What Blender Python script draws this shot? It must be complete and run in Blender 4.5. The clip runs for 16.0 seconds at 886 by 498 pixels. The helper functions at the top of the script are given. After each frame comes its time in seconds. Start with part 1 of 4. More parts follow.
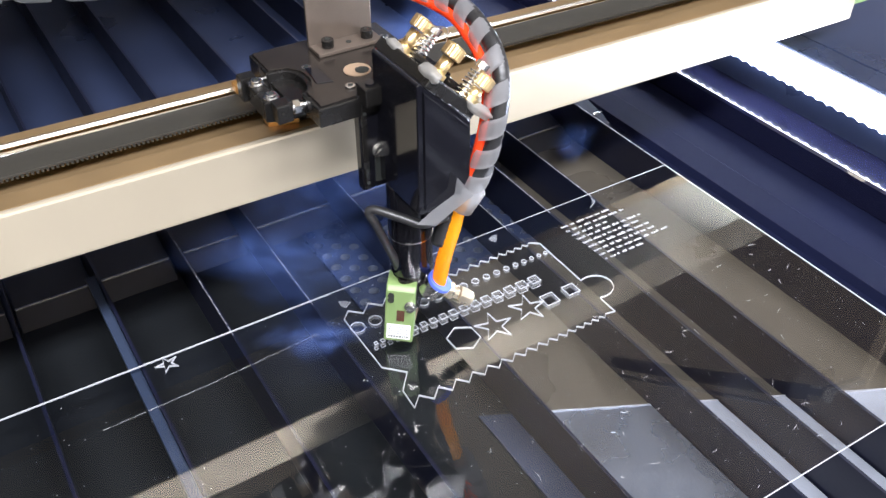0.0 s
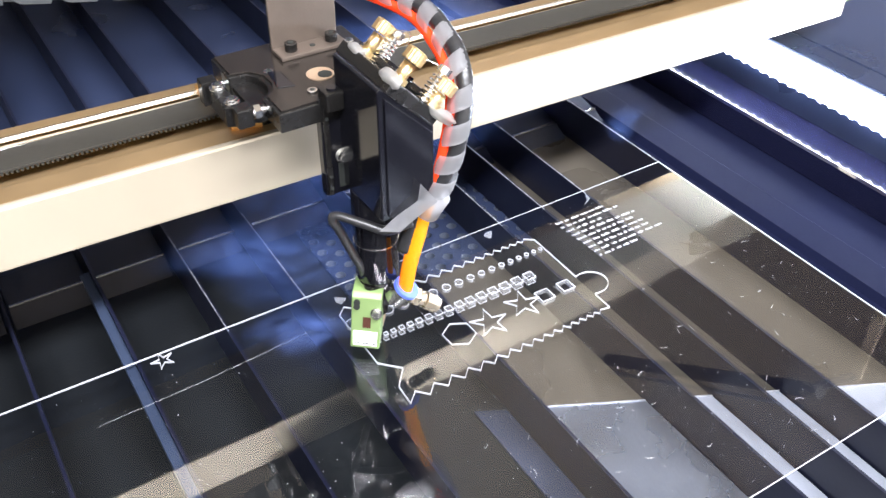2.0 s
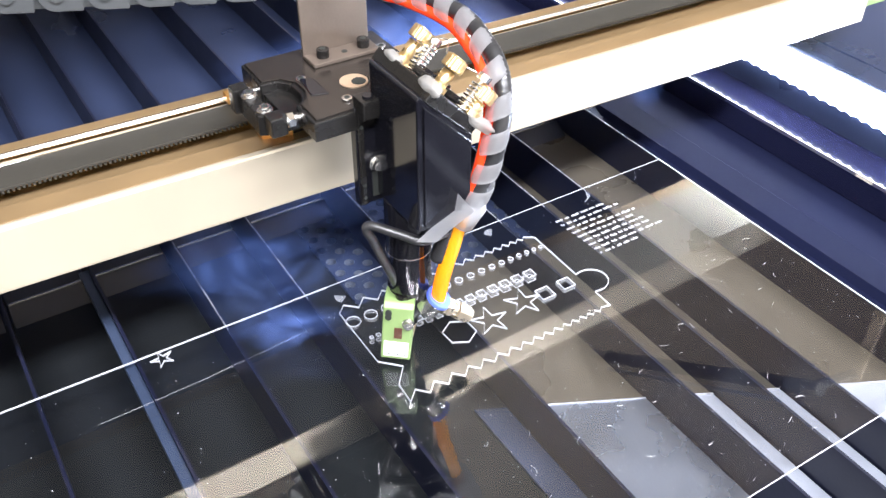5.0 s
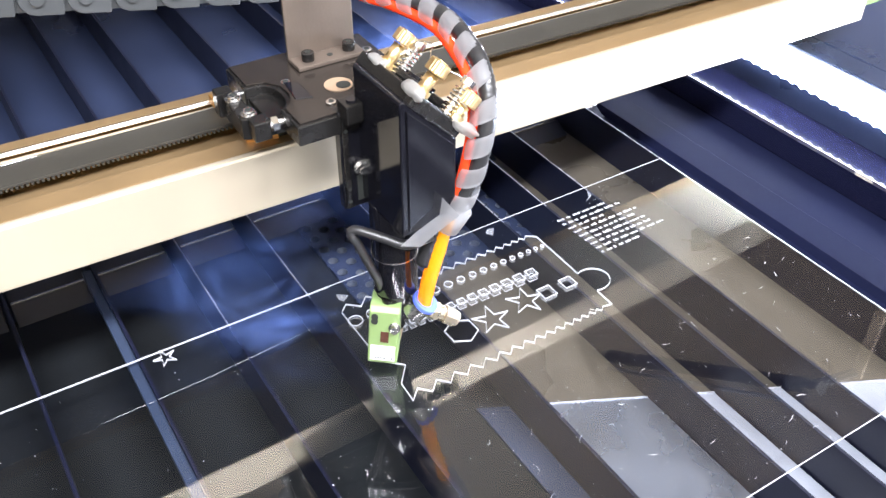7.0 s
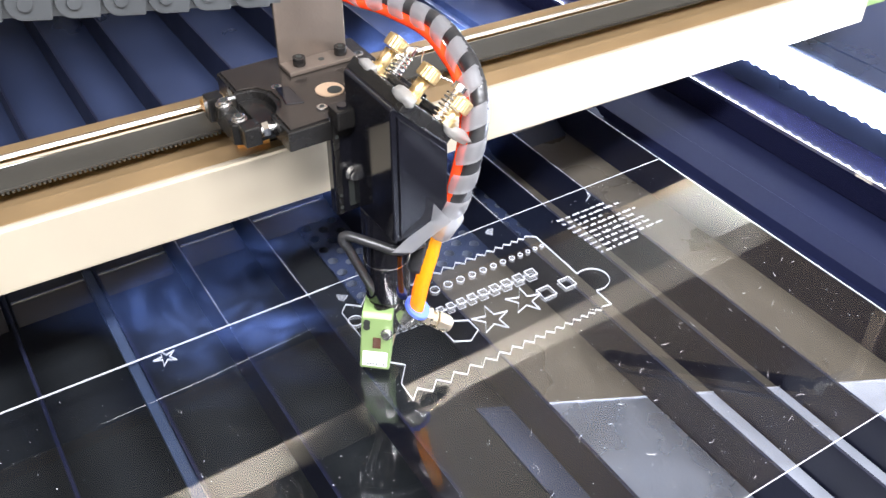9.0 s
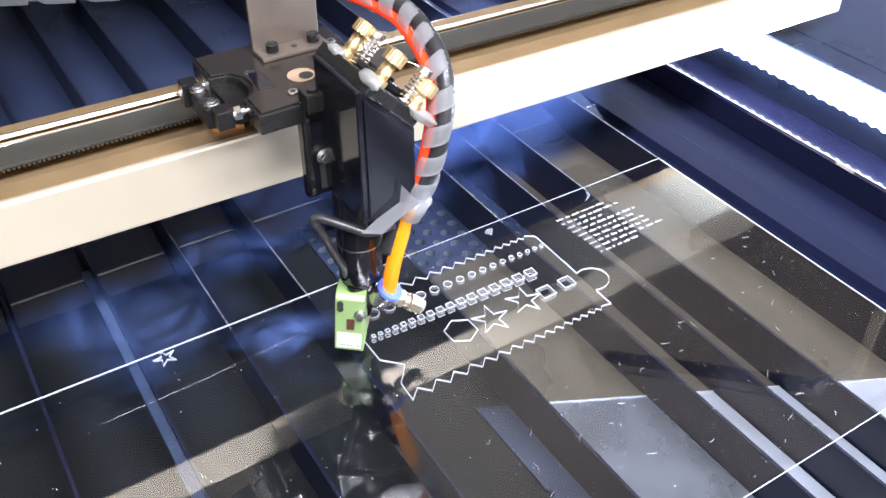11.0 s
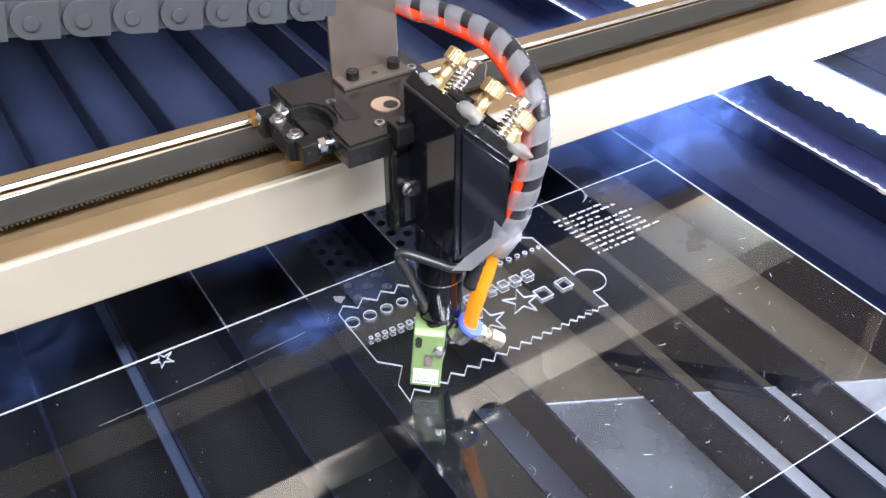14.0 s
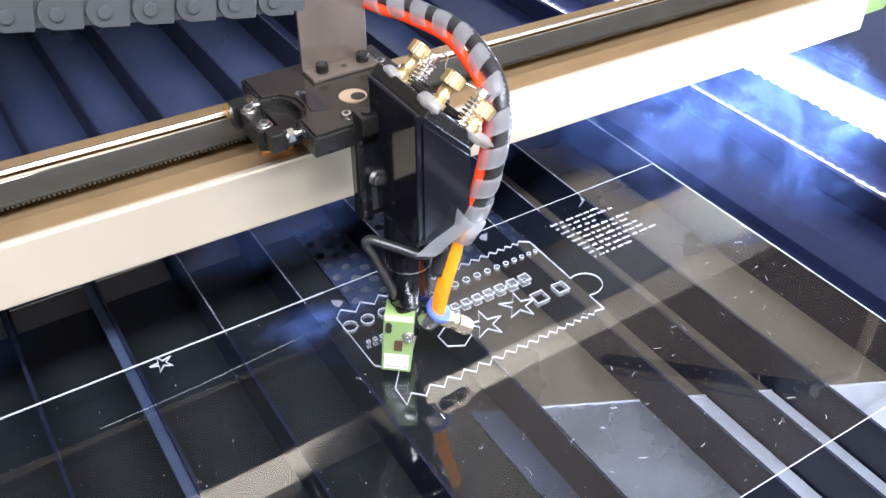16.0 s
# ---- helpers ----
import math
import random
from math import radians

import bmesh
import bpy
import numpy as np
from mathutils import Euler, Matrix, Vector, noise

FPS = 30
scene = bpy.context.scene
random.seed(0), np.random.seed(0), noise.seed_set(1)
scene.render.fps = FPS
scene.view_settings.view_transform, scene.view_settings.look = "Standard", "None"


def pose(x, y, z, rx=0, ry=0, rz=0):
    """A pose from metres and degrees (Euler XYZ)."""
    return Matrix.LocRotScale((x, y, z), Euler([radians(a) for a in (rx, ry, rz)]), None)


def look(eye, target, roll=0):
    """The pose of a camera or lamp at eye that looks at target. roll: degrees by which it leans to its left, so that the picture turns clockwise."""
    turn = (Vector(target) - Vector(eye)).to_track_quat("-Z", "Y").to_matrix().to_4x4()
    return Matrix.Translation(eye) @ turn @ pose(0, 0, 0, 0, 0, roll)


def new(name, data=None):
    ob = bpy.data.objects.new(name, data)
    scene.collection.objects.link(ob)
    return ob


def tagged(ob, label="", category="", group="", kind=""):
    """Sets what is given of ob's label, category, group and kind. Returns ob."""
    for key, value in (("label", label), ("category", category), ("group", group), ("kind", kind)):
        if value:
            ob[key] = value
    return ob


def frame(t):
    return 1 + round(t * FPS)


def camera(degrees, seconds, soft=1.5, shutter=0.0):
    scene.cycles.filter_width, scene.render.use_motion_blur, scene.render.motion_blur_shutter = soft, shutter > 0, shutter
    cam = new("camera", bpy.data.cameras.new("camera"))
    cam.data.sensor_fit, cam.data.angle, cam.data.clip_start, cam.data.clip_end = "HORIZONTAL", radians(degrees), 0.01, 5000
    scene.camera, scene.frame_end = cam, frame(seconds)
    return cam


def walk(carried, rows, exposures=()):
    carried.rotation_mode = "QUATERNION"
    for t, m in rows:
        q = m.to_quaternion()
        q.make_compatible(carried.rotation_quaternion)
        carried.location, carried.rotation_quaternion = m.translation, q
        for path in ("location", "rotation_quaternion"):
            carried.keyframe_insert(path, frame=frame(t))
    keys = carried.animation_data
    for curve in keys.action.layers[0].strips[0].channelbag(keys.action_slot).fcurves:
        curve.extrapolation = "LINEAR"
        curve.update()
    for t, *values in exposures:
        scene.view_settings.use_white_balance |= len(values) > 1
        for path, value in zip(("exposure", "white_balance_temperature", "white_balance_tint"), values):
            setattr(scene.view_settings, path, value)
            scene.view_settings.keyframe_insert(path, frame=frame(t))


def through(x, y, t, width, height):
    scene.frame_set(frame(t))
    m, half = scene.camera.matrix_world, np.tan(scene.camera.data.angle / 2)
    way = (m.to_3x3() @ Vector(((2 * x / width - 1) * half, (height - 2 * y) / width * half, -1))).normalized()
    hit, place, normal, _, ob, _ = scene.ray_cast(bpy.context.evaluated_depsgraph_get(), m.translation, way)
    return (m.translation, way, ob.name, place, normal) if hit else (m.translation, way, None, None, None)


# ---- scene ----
# Camera: seconds, heading, dip and roll in degrees, then its place in metres.
CAMERA_ROWS = [
    (0.0, 58.687, 38.343, -0.305, 0.0015, 0.0000, 0.3094),
    (0.5, 58.395, 38.169, -0.215, 0.0001, 0.0002, 0.3077),
    (1.0, 58.079, 38.393, 0.014, -0.0002, 0.0018, 0.3084),
    (1.5, 58.082, 38.327, 0.030, -0.0003, -0.0003, 0.3084),
    (2.0, 57.935, 38.463, 0.161, -0.0012, 0.0003, 0.3091),
    (2.5, 58.100, 38.303, 0.083, -0.0018, -0.0003, 0.3092),
    (3.0, 58.086, 38.461, 0.100, -0.0002, 0.0009, 0.3100),
    (3.5, 58.200, 38.500, 0.000, -0.0000, -0.0000, 0.3100),
    (4.0, 58.072, 38.560, 0.029, 0.0000, 0.0004, 0.3095),
    (6.5, 57.873, 38.642, 0.124, -0.0022, 0.0014, 0.3081),
    (7.0, 57.918, 38.678, 0.093, -0.0021, 0.0010, 0.3093),
    (7.5, 57.972, 38.628, 0.049, -0.0025, -0.0002, 0.3095),
    (8.0, 57.853, 38.601, 0.138, -0.0043, 0.0001, 0.3095),
    (8.5, 57.890, 38.632, 0.076, -0.0028, 0.0000, 0.3092),
    (9.0, 57.788, 38.694, 0.184, -0.0030, 0.0009, 0.3100),
    (11.5, 57.753, 38.593, 0.084, -0.0033, 0.0004, 0.3092),
    (12.0, 57.676, 38.584, 0.145, -0.0049, 0.0002, 0.3092),
    (12.5, 57.835, 38.574, 0.090, -0.0048, -0.0014, 0.3109),
    (13.0, 57.637, 38.661, 0.217, -0.0040, 0.0002, 0.3100),
    (13.5, 58.019, 38.580, -0.114, -0.0013, -0.0018, 0.3112),
    (14.0, 57.801, 38.535, -0.012, -0.0021, -0.0009, 0.3101),
    (14.5, 57.879, 38.501, -0.042, -0.0023, -0.0018, 0.3093),
    (15.0, 57.660, 38.633, 0.084, -0.0049, -0.0008, 0.3119),
    (15.5, 58.003, 38.585, -0.155, -0.0021, -0.0027, 0.3121),
    (16.0, 57.955, 38.475, -0.168, -0.0007, -0.0033, 0.3132),
]
# Slides of the laser head: seconds, along the beam, across the bed (metres).
HEAD_ROWS = [
    (0.0, 0.0061, 0.0121),
    (0.5, 0.0009, 0.0109),
    (1.0, 0.0051, 0.0144),
    (1.5, -0.0040, 0.0104),
    (2.0, -0.0091, 0.0129),
    (2.5, -0.0040, 0.0140),
    (3.0, -0.0008, -0.0006),
    (3.5, -0.0000, 0.0000),
    (4.0, 0.0018, -0.0017),
    (6.5, -0.0079, -0.0019),
    (7.0, -0.0087, -0.0009),
    (7.5, -0.0088, -0.0018),
    (8.0, -0.0091, -0.0020),
    (8.5, -0.0117, 0.0013),
    (9.0, -0.0135, -0.0023),
    (11.5, -0.0181, 0.0163),
    (12.0, -0.0130, 0.0123),
    (12.5, -0.0072, -0.0021),
    (13.0, 0.0027, -0.0099),
    (13.5, 0.0055, -0.0174),
    (14.0, 0.0020, -0.0241),
    (14.5, -0.0046, -0.0248),
    (15.0, -0.0093, -0.0186),
    (15.5, -0.0079, -0.0112),
    (16.0, -0.0021, -0.0076),
]


cam = camera(51.62, 16.0, soft=1.5)


def eye_pose(az, pitch, roll, x, y, z):
    a, p = radians(az), radians(pitch)
    way = Vector((math.cos(a) * math.cos(p), math.sin(a) * math.cos(p), -math.sin(p)))
    return look((x, y, z), Vector((x, y, z)) + way, roll)


walk(cam, [(r[0], eye_pose(*r[1:])) for r in CAMERA_ROWS], exposures=[(0.0, 0.06, 5950, 14), (0.5, 0.42, 5950, 14), (1.0, 0.44, 5950, 14), (2.0, 0.56, 5950, 14), (3.0, 0.70, 5950, 14), (4.0, 0.68, 5950, 14), (6.5, 0.71, 5950, 14), (7.0, 0.67, 5950, 14), (7.5, 0.51, 5950, 14), (8.0, 0.45, 5950, 14), (9.0, 0.49, 5950, 14), (11.5, 0.47, 5700, 15), (12.5, 0.54, 5700, 15), (13.5, 0.15, 5700, 15), (15.0, 0.20, 5700, 15), (16.0, 0.32, 5700, 15)])

# ---------------------------------------------------------------- light
world = bpy.data.worlds.new("workshop_air")
scene.world = world
world.use_nodes = True
world.node_tree.nodes["Background"].inputs[0].default_value = (0.75, 0.85, 1.0, 1)
world.node_tree.nodes["Background"].inputs[1].default_value = 0.05


def area_lamp(name, m, w, h, power, colour):
    data = bpy.data.lights.new(name, "AREA")
    data.shape, data.size, data.size_y, data.energy, data.color = "RECTANGLE", w, h, power, colour
    ob = new(name, data)
    ob.matrix_world = m
    return ob


# ceiling lamps of the workshop, before the machine and over it
area_lamp("ceiling_lamp_light", look((-0.6, -1.1, 1.98), (-0.6, -1.1, 0)), 1.2, 0.3, 145, (1.0, 0.975, 0.94))
area_lamp("ceiling_lamp_light", look((0.9, -1.1, 1.98), (0.9, -1.1, 0)), 1.2, 0.3, 145, (1.0, 0.975, 0.94))
# light of the strip on the side panel
area_lamp("led_strip_light", look((0.4945, 0.46, 0.0245), (0.3945, 0.46, 0.1845)), 0.94, 0.012, 4.8, (0.84, 0.91, 1.0))


# ---------------------------------------------------------------- materials
def mat(name, colour, rough=0.5, metal=0.0, vary=0.25, scale=40.0, bump=0.05, fine=400.0, rough_vary=0.1, coat=0.0, spec=0.5):
    m = bpy.data.materials.new(name)
    m.use_nodes = True
    nt = m.node_tree
    b = nt.nodes["Principled BSDF"]
    tc = nt.nodes.new("ShaderNodeTexCoord")
    n1, n2 = nt.nodes.new("ShaderNodeTexNoise"), nt.nodes.new("ShaderNodeTexNoise")
    n1.inputs["Scale"].default_value, n2.inputs["Scale"].default_value = scale, fine
    n1.inputs["Detail"].default_value = 5
    for n in (n1, n2):
        nt.links.new(tc.outputs["Object"], n.inputs["Vector"])
    mix = nt.nodes.new("ShaderNodeMix")
    mix.data_type = "RGBA"
    mix.inputs[6].default_value = (*[c * (1 - vary) for c in colour], 1)
    mix.inputs[7].default_value = (*[min(1, c * (1 + vary)) for c in colour], 1)
    nt.links.new(n1.outputs["Fac"], mix.inputs[0])
    nt.links.new(mix.outputs[2], b.inputs["Base Color"])
    mr = nt.nodes.new("ShaderNodeMapRange")
    mr.inputs["To Min"].default_value, mr.inputs["To Max"].default_value = max(0.02, rough - rough_vary), min(1, rough + rough_vary)
    nt.links.new(n1.outputs["Fac"], mr.inputs["Value"])
    nt.links.new(mr.outputs["Result"], b.inputs["Roughness"])
    b.inputs["Metallic"].default_value = metal
    b.inputs["Coat Weight"].default_value = coat
    b.inputs["Specular IOR Level"].default_value = spec
    if bump:
        bp = nt.nodes.new("ShaderNodeBump")
        bp.inputs["Strength"].default_value, bp.inputs["Distance"].default_value = bump, 0.0005
        nt.links.new(n2.outputs["Fac"], bp.inputs["Height"])
        nt.links.new(bp.outputs["Normal"], b.inputs["Normal"])
    return m


def glow(name, colour, strength):
    m = bpy.data.materials.new(name)
    m.use_nodes = True
    nt = m.node_tree
    nt.nodes.remove(nt.nodes["Principled BSDF"])
    e = nt.nodes.new("ShaderNodeEmission")
    e.inputs[0].default_value, e.inputs[1].default_value = (*colour, 1), strength
    nt.links.new(e.outputs[0], nt.nodes["Material Output"].inputs[0])
    return m


def clear(name, tint, ior, rough=0.0):
    """Clear sheet: light goes straight through, gloss by Fresnel."""
    m = bpy.data.materials.new(name)
    m.use_nodes = True
    nt = m.node_tree
    nt.nodes.remove(nt.nodes["Principled BSDF"])
    t, g, f, mx = (nt.nodes.new(k) for k in ("ShaderNodeBsdfTransparent", "ShaderNodeBsdfGlossy", "ShaderNodeFresnel", "ShaderNodeMixShader"))
    t.inputs[0].default_value = (*tint, 1)
    g.inputs["Roughness"].default_value = rough
    f.inputs[0].default_value = ior
    nt.links.new(f.outputs[0], mx.inputs[0])
    nt.links.new(t.outputs[0], mx.inputs[1])
    nt.links.new(g.outputs[0], mx.inputs[2])
    nt.links.new(mx.outputs[0], nt.nodes["Material Output"].inputs[0])
    return m


def smoke_stuff(name, colour, most, scale):
    """Thin smoke: mostly clear, with soft curls that fade towards the rim of the puff."""
    m = bpy.data.materials.new(name)
    m.use_nodes = True
    nt = m.node_tree
    nt.nodes.remove(nt.nodes["Principled BSDF"])
    tc, ln, n, inv, ramp, mul, mul2, tr, tl, df, mx, mx2 = (nt.nodes.new(k) for k in (
        "ShaderNodeTexCoord", "ShaderNodeVectorMath", "ShaderNodeTexNoise", "ShaderNodeMapRange", "ShaderNodeMapRange", "ShaderNodeMath", "ShaderNodeMath",
        "ShaderNodeBsdfTransparent", "ShaderNodeBsdfTranslucent", "ShaderNodeBsdfDiffuse", "ShaderNodeMixShader", "ShaderNodeMixShader"))
    ln.operation, mul.operation, mul2.operation = "LENGTH", "MULTIPLY", "MULTIPLY"
    n.inputs["Scale"].default_value, n.inputs["Detail"].default_value, n.inputs["Distortion"].default_value = scale, 5, 2.4
    uv = nt.nodes.new("ShaderNodeUVMap")
    nt.links.new(uv.outputs[0], ln.inputs[0])
    nt.links.new(tc.outputs["Object"], n.inputs["Vector"])
    nt.links.new(ln.outputs["Value"], inv.inputs["Value"])
    inv.interpolation_type = ramp.interpolation_type = "SMOOTHSTEP"
    inv.inputs["From Min"].default_value, inv.inputs["From Max"].default_value = 1.0, 0.1
    nt.links.new(n.outputs["Fac"], ramp.inputs["Value"])
    ramp.inputs["From Min"].default_value, ramp.inputs["From Max"].default_value = 0.34, 0.80
    ramp.inputs["To Min"].default_value = 0.28
    nt.links.new(inv.outputs[0], mul.inputs[0])
    nt.links.new(ramp.outputs[0], mul.inputs[1])
    nt.links.new(mul.outputs[0], mul2.inputs[0])
    mul2.inputs[1].default_value = most
    tl.inputs[0].default_value = df.inputs[0].default_value = (*colour, 1)
    mx2.inputs[0].default_value = 0.5
    nt.links.new(df.outputs[0], mx2.inputs[1])
    nt.links.new(tl.outputs[0], mx2.inputs[2])
    nt.links.new(mul2.outputs[0], mx.inputs[0])
    nt.links.new(tr.outputs[0], mx.inputs[1])
    nt.links.new(mx2.outputs[0], mx.inputs[2])
    nt.links.new(mx.outputs[0], nt.nodes["Material Output"].inputs[0])
    return m


def glassy(name, colour, through):
    """Soft clear-coloured plastic that lets part of the light through its wall."""
    m = mat(name, colour, 0.22, vary=0.08, scale=60, bump=0, coat=0.3)
    nt = m.node_tree
    tl, mx = nt.nodes.new("ShaderNodeBsdfTranslucent"), nt.nodes.new("ShaderNodeMixShader")
    tl.inputs[0].default_value, mx.inputs[0].default_value = (*colour, 1), through
    nt.links.new(nt.nodes["Principled BSDF"].outputs[0], mx.inputs[1])
    nt.links.new(tl.outputs[0], mx.inputs[2])
    nt.links.new(mx.outputs[0], nt.nodes["Material Output"].inputs[0])
    return m


def frosted(name, colour, see_through):
    m = bpy.data.materials.new(name)
    m.use_nodes = True
    nt = m.node_tree
    b = nt.nodes["Principled BSDF"]
    b.inputs["Base Color"].default_value = (*colour, 1)
    b.inputs["Roughness"].default_value = 0.35
    tl, mx, tr, mx2 = (nt.nodes.new(k) for k in ("ShaderNodeBsdfTranslucent", "ShaderNodeMixShader", "ShaderNodeBsdfTransparent", "ShaderNodeMixShader"))
    tl.inputs[0].default_value = (*colour, 1)
    mx.inputs[0].default_value, mx2.inputs[0].default_value = 0.5, see_through
    nt.links.new(b.outputs[0], mx.inputs[1])
    nt.links.new(tl.outputs[0], mx.inputs[2])
    nt.links.new(mx.outputs[0], mx2.inputs[1])
    nt.links.new(tr.outputs[0], mx2.inputs[2])
    nt.links.new(mx2.outputs[0], nt.nodes["Material Output"].inputs[0])
    return m


NAVY = mat("navy_painted_steel", (0.0175, 0.0245, 0.0530), 0.3, vary=0.5, scale=14, bump=0.12, fine=900)
BROWN_TRAY = mat("lighter_brown_tray", (0.060, 0.053, 0.042), 0.3, 0.0, vary=0.45, scale=16, bump=0.15, fine=700, rough_vary=0.1)
COVER = mat("dark_brown_cover", (0.022, 0.018, 0.015), 0.22, 0.3, vary=0.4, scale=45, bump=0.1, fine=900, rough_vary=0.12)
# pale bore colour that paints the reflections inside the plate's holes
BORE_GLINT = mat("pale_bore_glint", (0.13, 0.15, 0.20), 0.35, 0.4, vary=0.3, scale=60, bump=0.1)
# scrap plate with its shade put into the colour
PLATE_SHADED = mat("shaded_scrap_plate", (0.035, 0.045, 0.075), 0.3, 0.4, vary=0.5, scale=30, bump=0.3, fine=600)
STRIP = mat("blue_grey_strip", (0.030, 0.042, 0.075), 0.35, 0.2, vary=0.3, scale=40, bump=0.1)
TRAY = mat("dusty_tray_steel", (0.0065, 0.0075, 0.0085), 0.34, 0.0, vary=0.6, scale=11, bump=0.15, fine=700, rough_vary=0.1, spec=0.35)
BLADE = mat("blued_blade_steel", (0.005, 0.006, 0.016), 0.35, 0.0, vary=0.5, scale=25, bump=0.08)
BLADE_EDGE = mat("worn_blade_edge", (0.42, 0.43, 0.46), 0.4, 0.6, vary=0.5, scale=300, bump=0.3)
ALU = mat("anodised_aluminium", (0.54, 0.475, 0.36), 0.36, 0.6, vary=0.06, scale=18, bump=0.015, fine=1500)
ALU_TOP = mat("bronze_anodised_aluminium", (0.47, 0.325, 0.165), 0.36, 0.8, vary=0.15, scale=30, bump=0.08, fine=1500)
BELT = mat("grey_belt_rubber", (0.026, 0.024, 0.019), 0.5, vary=0.25, scale=60, bump=0.1)
STEEL = mat("bright_steel", (0.72, 0.71, 0.69), 0.22, 1.0, vary=0.15, scale=200, bump=0.05)
BRACKET = mat("brown_blued_steel", (0.13, 0.105, 0.085), 0.42, 0.6, vary=0.35, scale=45, bump=0.1, fine=900, rough_vary=0.15)
BLACK = mat("black_anodised_metal", (0.005, 0.005, 0.007), 0.09, 0.0, vary=0.5, scale=60, bump=0.02, fine=900, rough_vary=0.04, spec=0.5)
BLACKSOFT = mat("black_matt_metal", (0.008, 0.0075, 0.007), 0.26, 0.0, vary=0.6, scale=70, bump=0.12, fine=900, spec=0.45)
BRASS = mat("yellow_brass", (0.80, 0.62, 0.33), 0.3, 1.0, vary=0.15, scale=150, bump=0.08)
COPPER = mat("orange_bronze", (0.42, 0.22, 0.06), 0.4, 0.8, vary=0.3, scale=150, bump=0.1)
PALEBRASS = mat("pale_brass", (0.78, 0.68, 0.52), 0.28, 1.0, vary=0.2, scale=150, bump=0.08)
GREEN = mat("green_sensor_plastic", (0.16, 0.235, 0.085), 0.42, vary=0.08, scale=80, bump=0.05)
DARKHOLE = mat("dark_recess", (0.012, 0.014, 0.012), 0.6, vary=0.2, bump=0)
AMBER = mat("amber_lens", (0.07, 0.03, 0.02), 0.15, vary=0.3, scale=500, bump=0)
PAPER = mat("white_label", (0.80, 0.82, 0.80), 0.5, vary=0.04, scale=200, bump=0)
INK = mat("grey_ink", (0.10, 0.11, 0.11), 0.6, vary=0.2, bump=0)
# hose colour shifted to yellow, with the strong light on it painted in
HOSE_LIT = glassy("lit_orange_hose", (1.0, 0.43, 0.006), 0.5)
HOSE = glassy("orange_red_hose", (0.95, 0.075, 0.014), 0.4)
CABLE = mat("black_cable_sleeve", (0.016, 0.016, 0.017), 0.35, vary=0.4, scale=120, bump=0.15)
BLUE = mat("blue_fitting_plastic", (0.08, 0.13, 0.62), 0.35, vary=0.1, scale=100, bump=0)
WRAP = frosted("milky_spiral_wrap", (0.42, 0.42, 0.43), 0.48)
CHAIN = mat("grey_chain_plastic", (0.035, 0.038, 0.040), 0.5, vary=0.15, scale=80, bump=0.1)
KERF = frosted("frosted_cut_wall", (0.76, 0.77, 0.80), 0.3)
KERF_CHIP = frosted("clear_loose_chip", (0.45, 0.47, 0.52), 0.6)
KERF_DEEP = frosted("clear_cut_wall", (0.82, 0.83, 0.85), 0.82)
ACRYLIC = clear("clear_acrylic", (0.95, 0.955, 0.96), 1.82, 0.0)
ACRYLIC_IN = clear("acrylic_underside", (0.98, 0.98, 0.98), 1.001, 0.0)
LID = mat("brown_grey_lid_paint", (0.41, 0.325, 0.215), 0.45, vary=0.12, scale=5, bump=0.1, fine=600)
# scrap plate with the light on it put into the colour
PLATE_LIT = mat("lit_scrap_plate", (0.27, 0.29, 0.335), 0.34, 0.3, vary=0.3, scale=60, bump=0.4, fine=700)
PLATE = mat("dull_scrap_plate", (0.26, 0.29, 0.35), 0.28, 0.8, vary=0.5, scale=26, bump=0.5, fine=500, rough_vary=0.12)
PAINT = mat("workshop_wall_paint", (0.62, 0.60, 0.56), 0.8, vary=0.06, scale=3, bump=0.1, fine=80)
CONCRETE = mat("workshop_concrete", (0.25, 0.24, 0.23), 0.7, vary=0.2, scale=3, bump=0.2, fine=60)
LED = glow("led_strip_glow", (0.90, 0.94, 1.0), 24.0)
SMOKE_DENSE = smoke_stuff("dense_blue_smoke", (0.22, 0.36, 0.95), 0.46, 24.0)
SMOKE = smoke_stuff("blue_smoke", (0.20, 0.33, 0.85), 0.22, 26.0)
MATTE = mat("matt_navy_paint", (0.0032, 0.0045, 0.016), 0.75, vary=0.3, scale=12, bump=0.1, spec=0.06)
DUST = mat("pale_acrylic_dust", (0.66, 0.67, 0.69), 0.6, vary=0.1, bump=0)


# ---------------------------------------------------------------- mesh helpers
def thing(name, x, y, z, label, category, group="", kind=""):
    ob = new(name)
    ob.location = (x, y, z)
    return tagged(ob, label, category, group, kind)


def mesh_of(name, bm, material, smooth=False):
    me = bpy.data.meshes.new(name)
    bm.normal_update()
    bm.to_mesh(me)
    bm.free()
    me.materials.append(material)
    if smooth:
        for p in me.polygons:
            p.use_smooth = True
    return me


def origin_of(ob):
    return ob.location + (origin_of(ob.parent) if ob.parent else Vector())


def part(name, bm, material, parent, label="", smooth=False):
    """A bmesh in the plan's coordinates as one mesh under a thing or part."""
    bmesh.ops.translate(bm, vec=-origin_of(parent), verts=bm.verts)
    ob = new(name, mesh_of(name, bm, material, smooth))
    ob.parent = parent
    return tagged(ob, label)


def solo(name, bm, material, label, category, kind="", smooth=False, group=""):
    ob = new(name, mesh_of(name, bm, material, smooth))
    return tagged(ob, label, category, group, kind)


def bevel(bm, w, seg=2):
    if w:
        es = [e for e in bm.edges if len(e.link_faces) == 2 and e.calc_face_angle(0) > 0.6]
        bmesh.ops.bevel(bm, geom=es, offset=w, segments=seg, affect="EDGES", profile=0.6, clamp_overlap=True)
    return bm


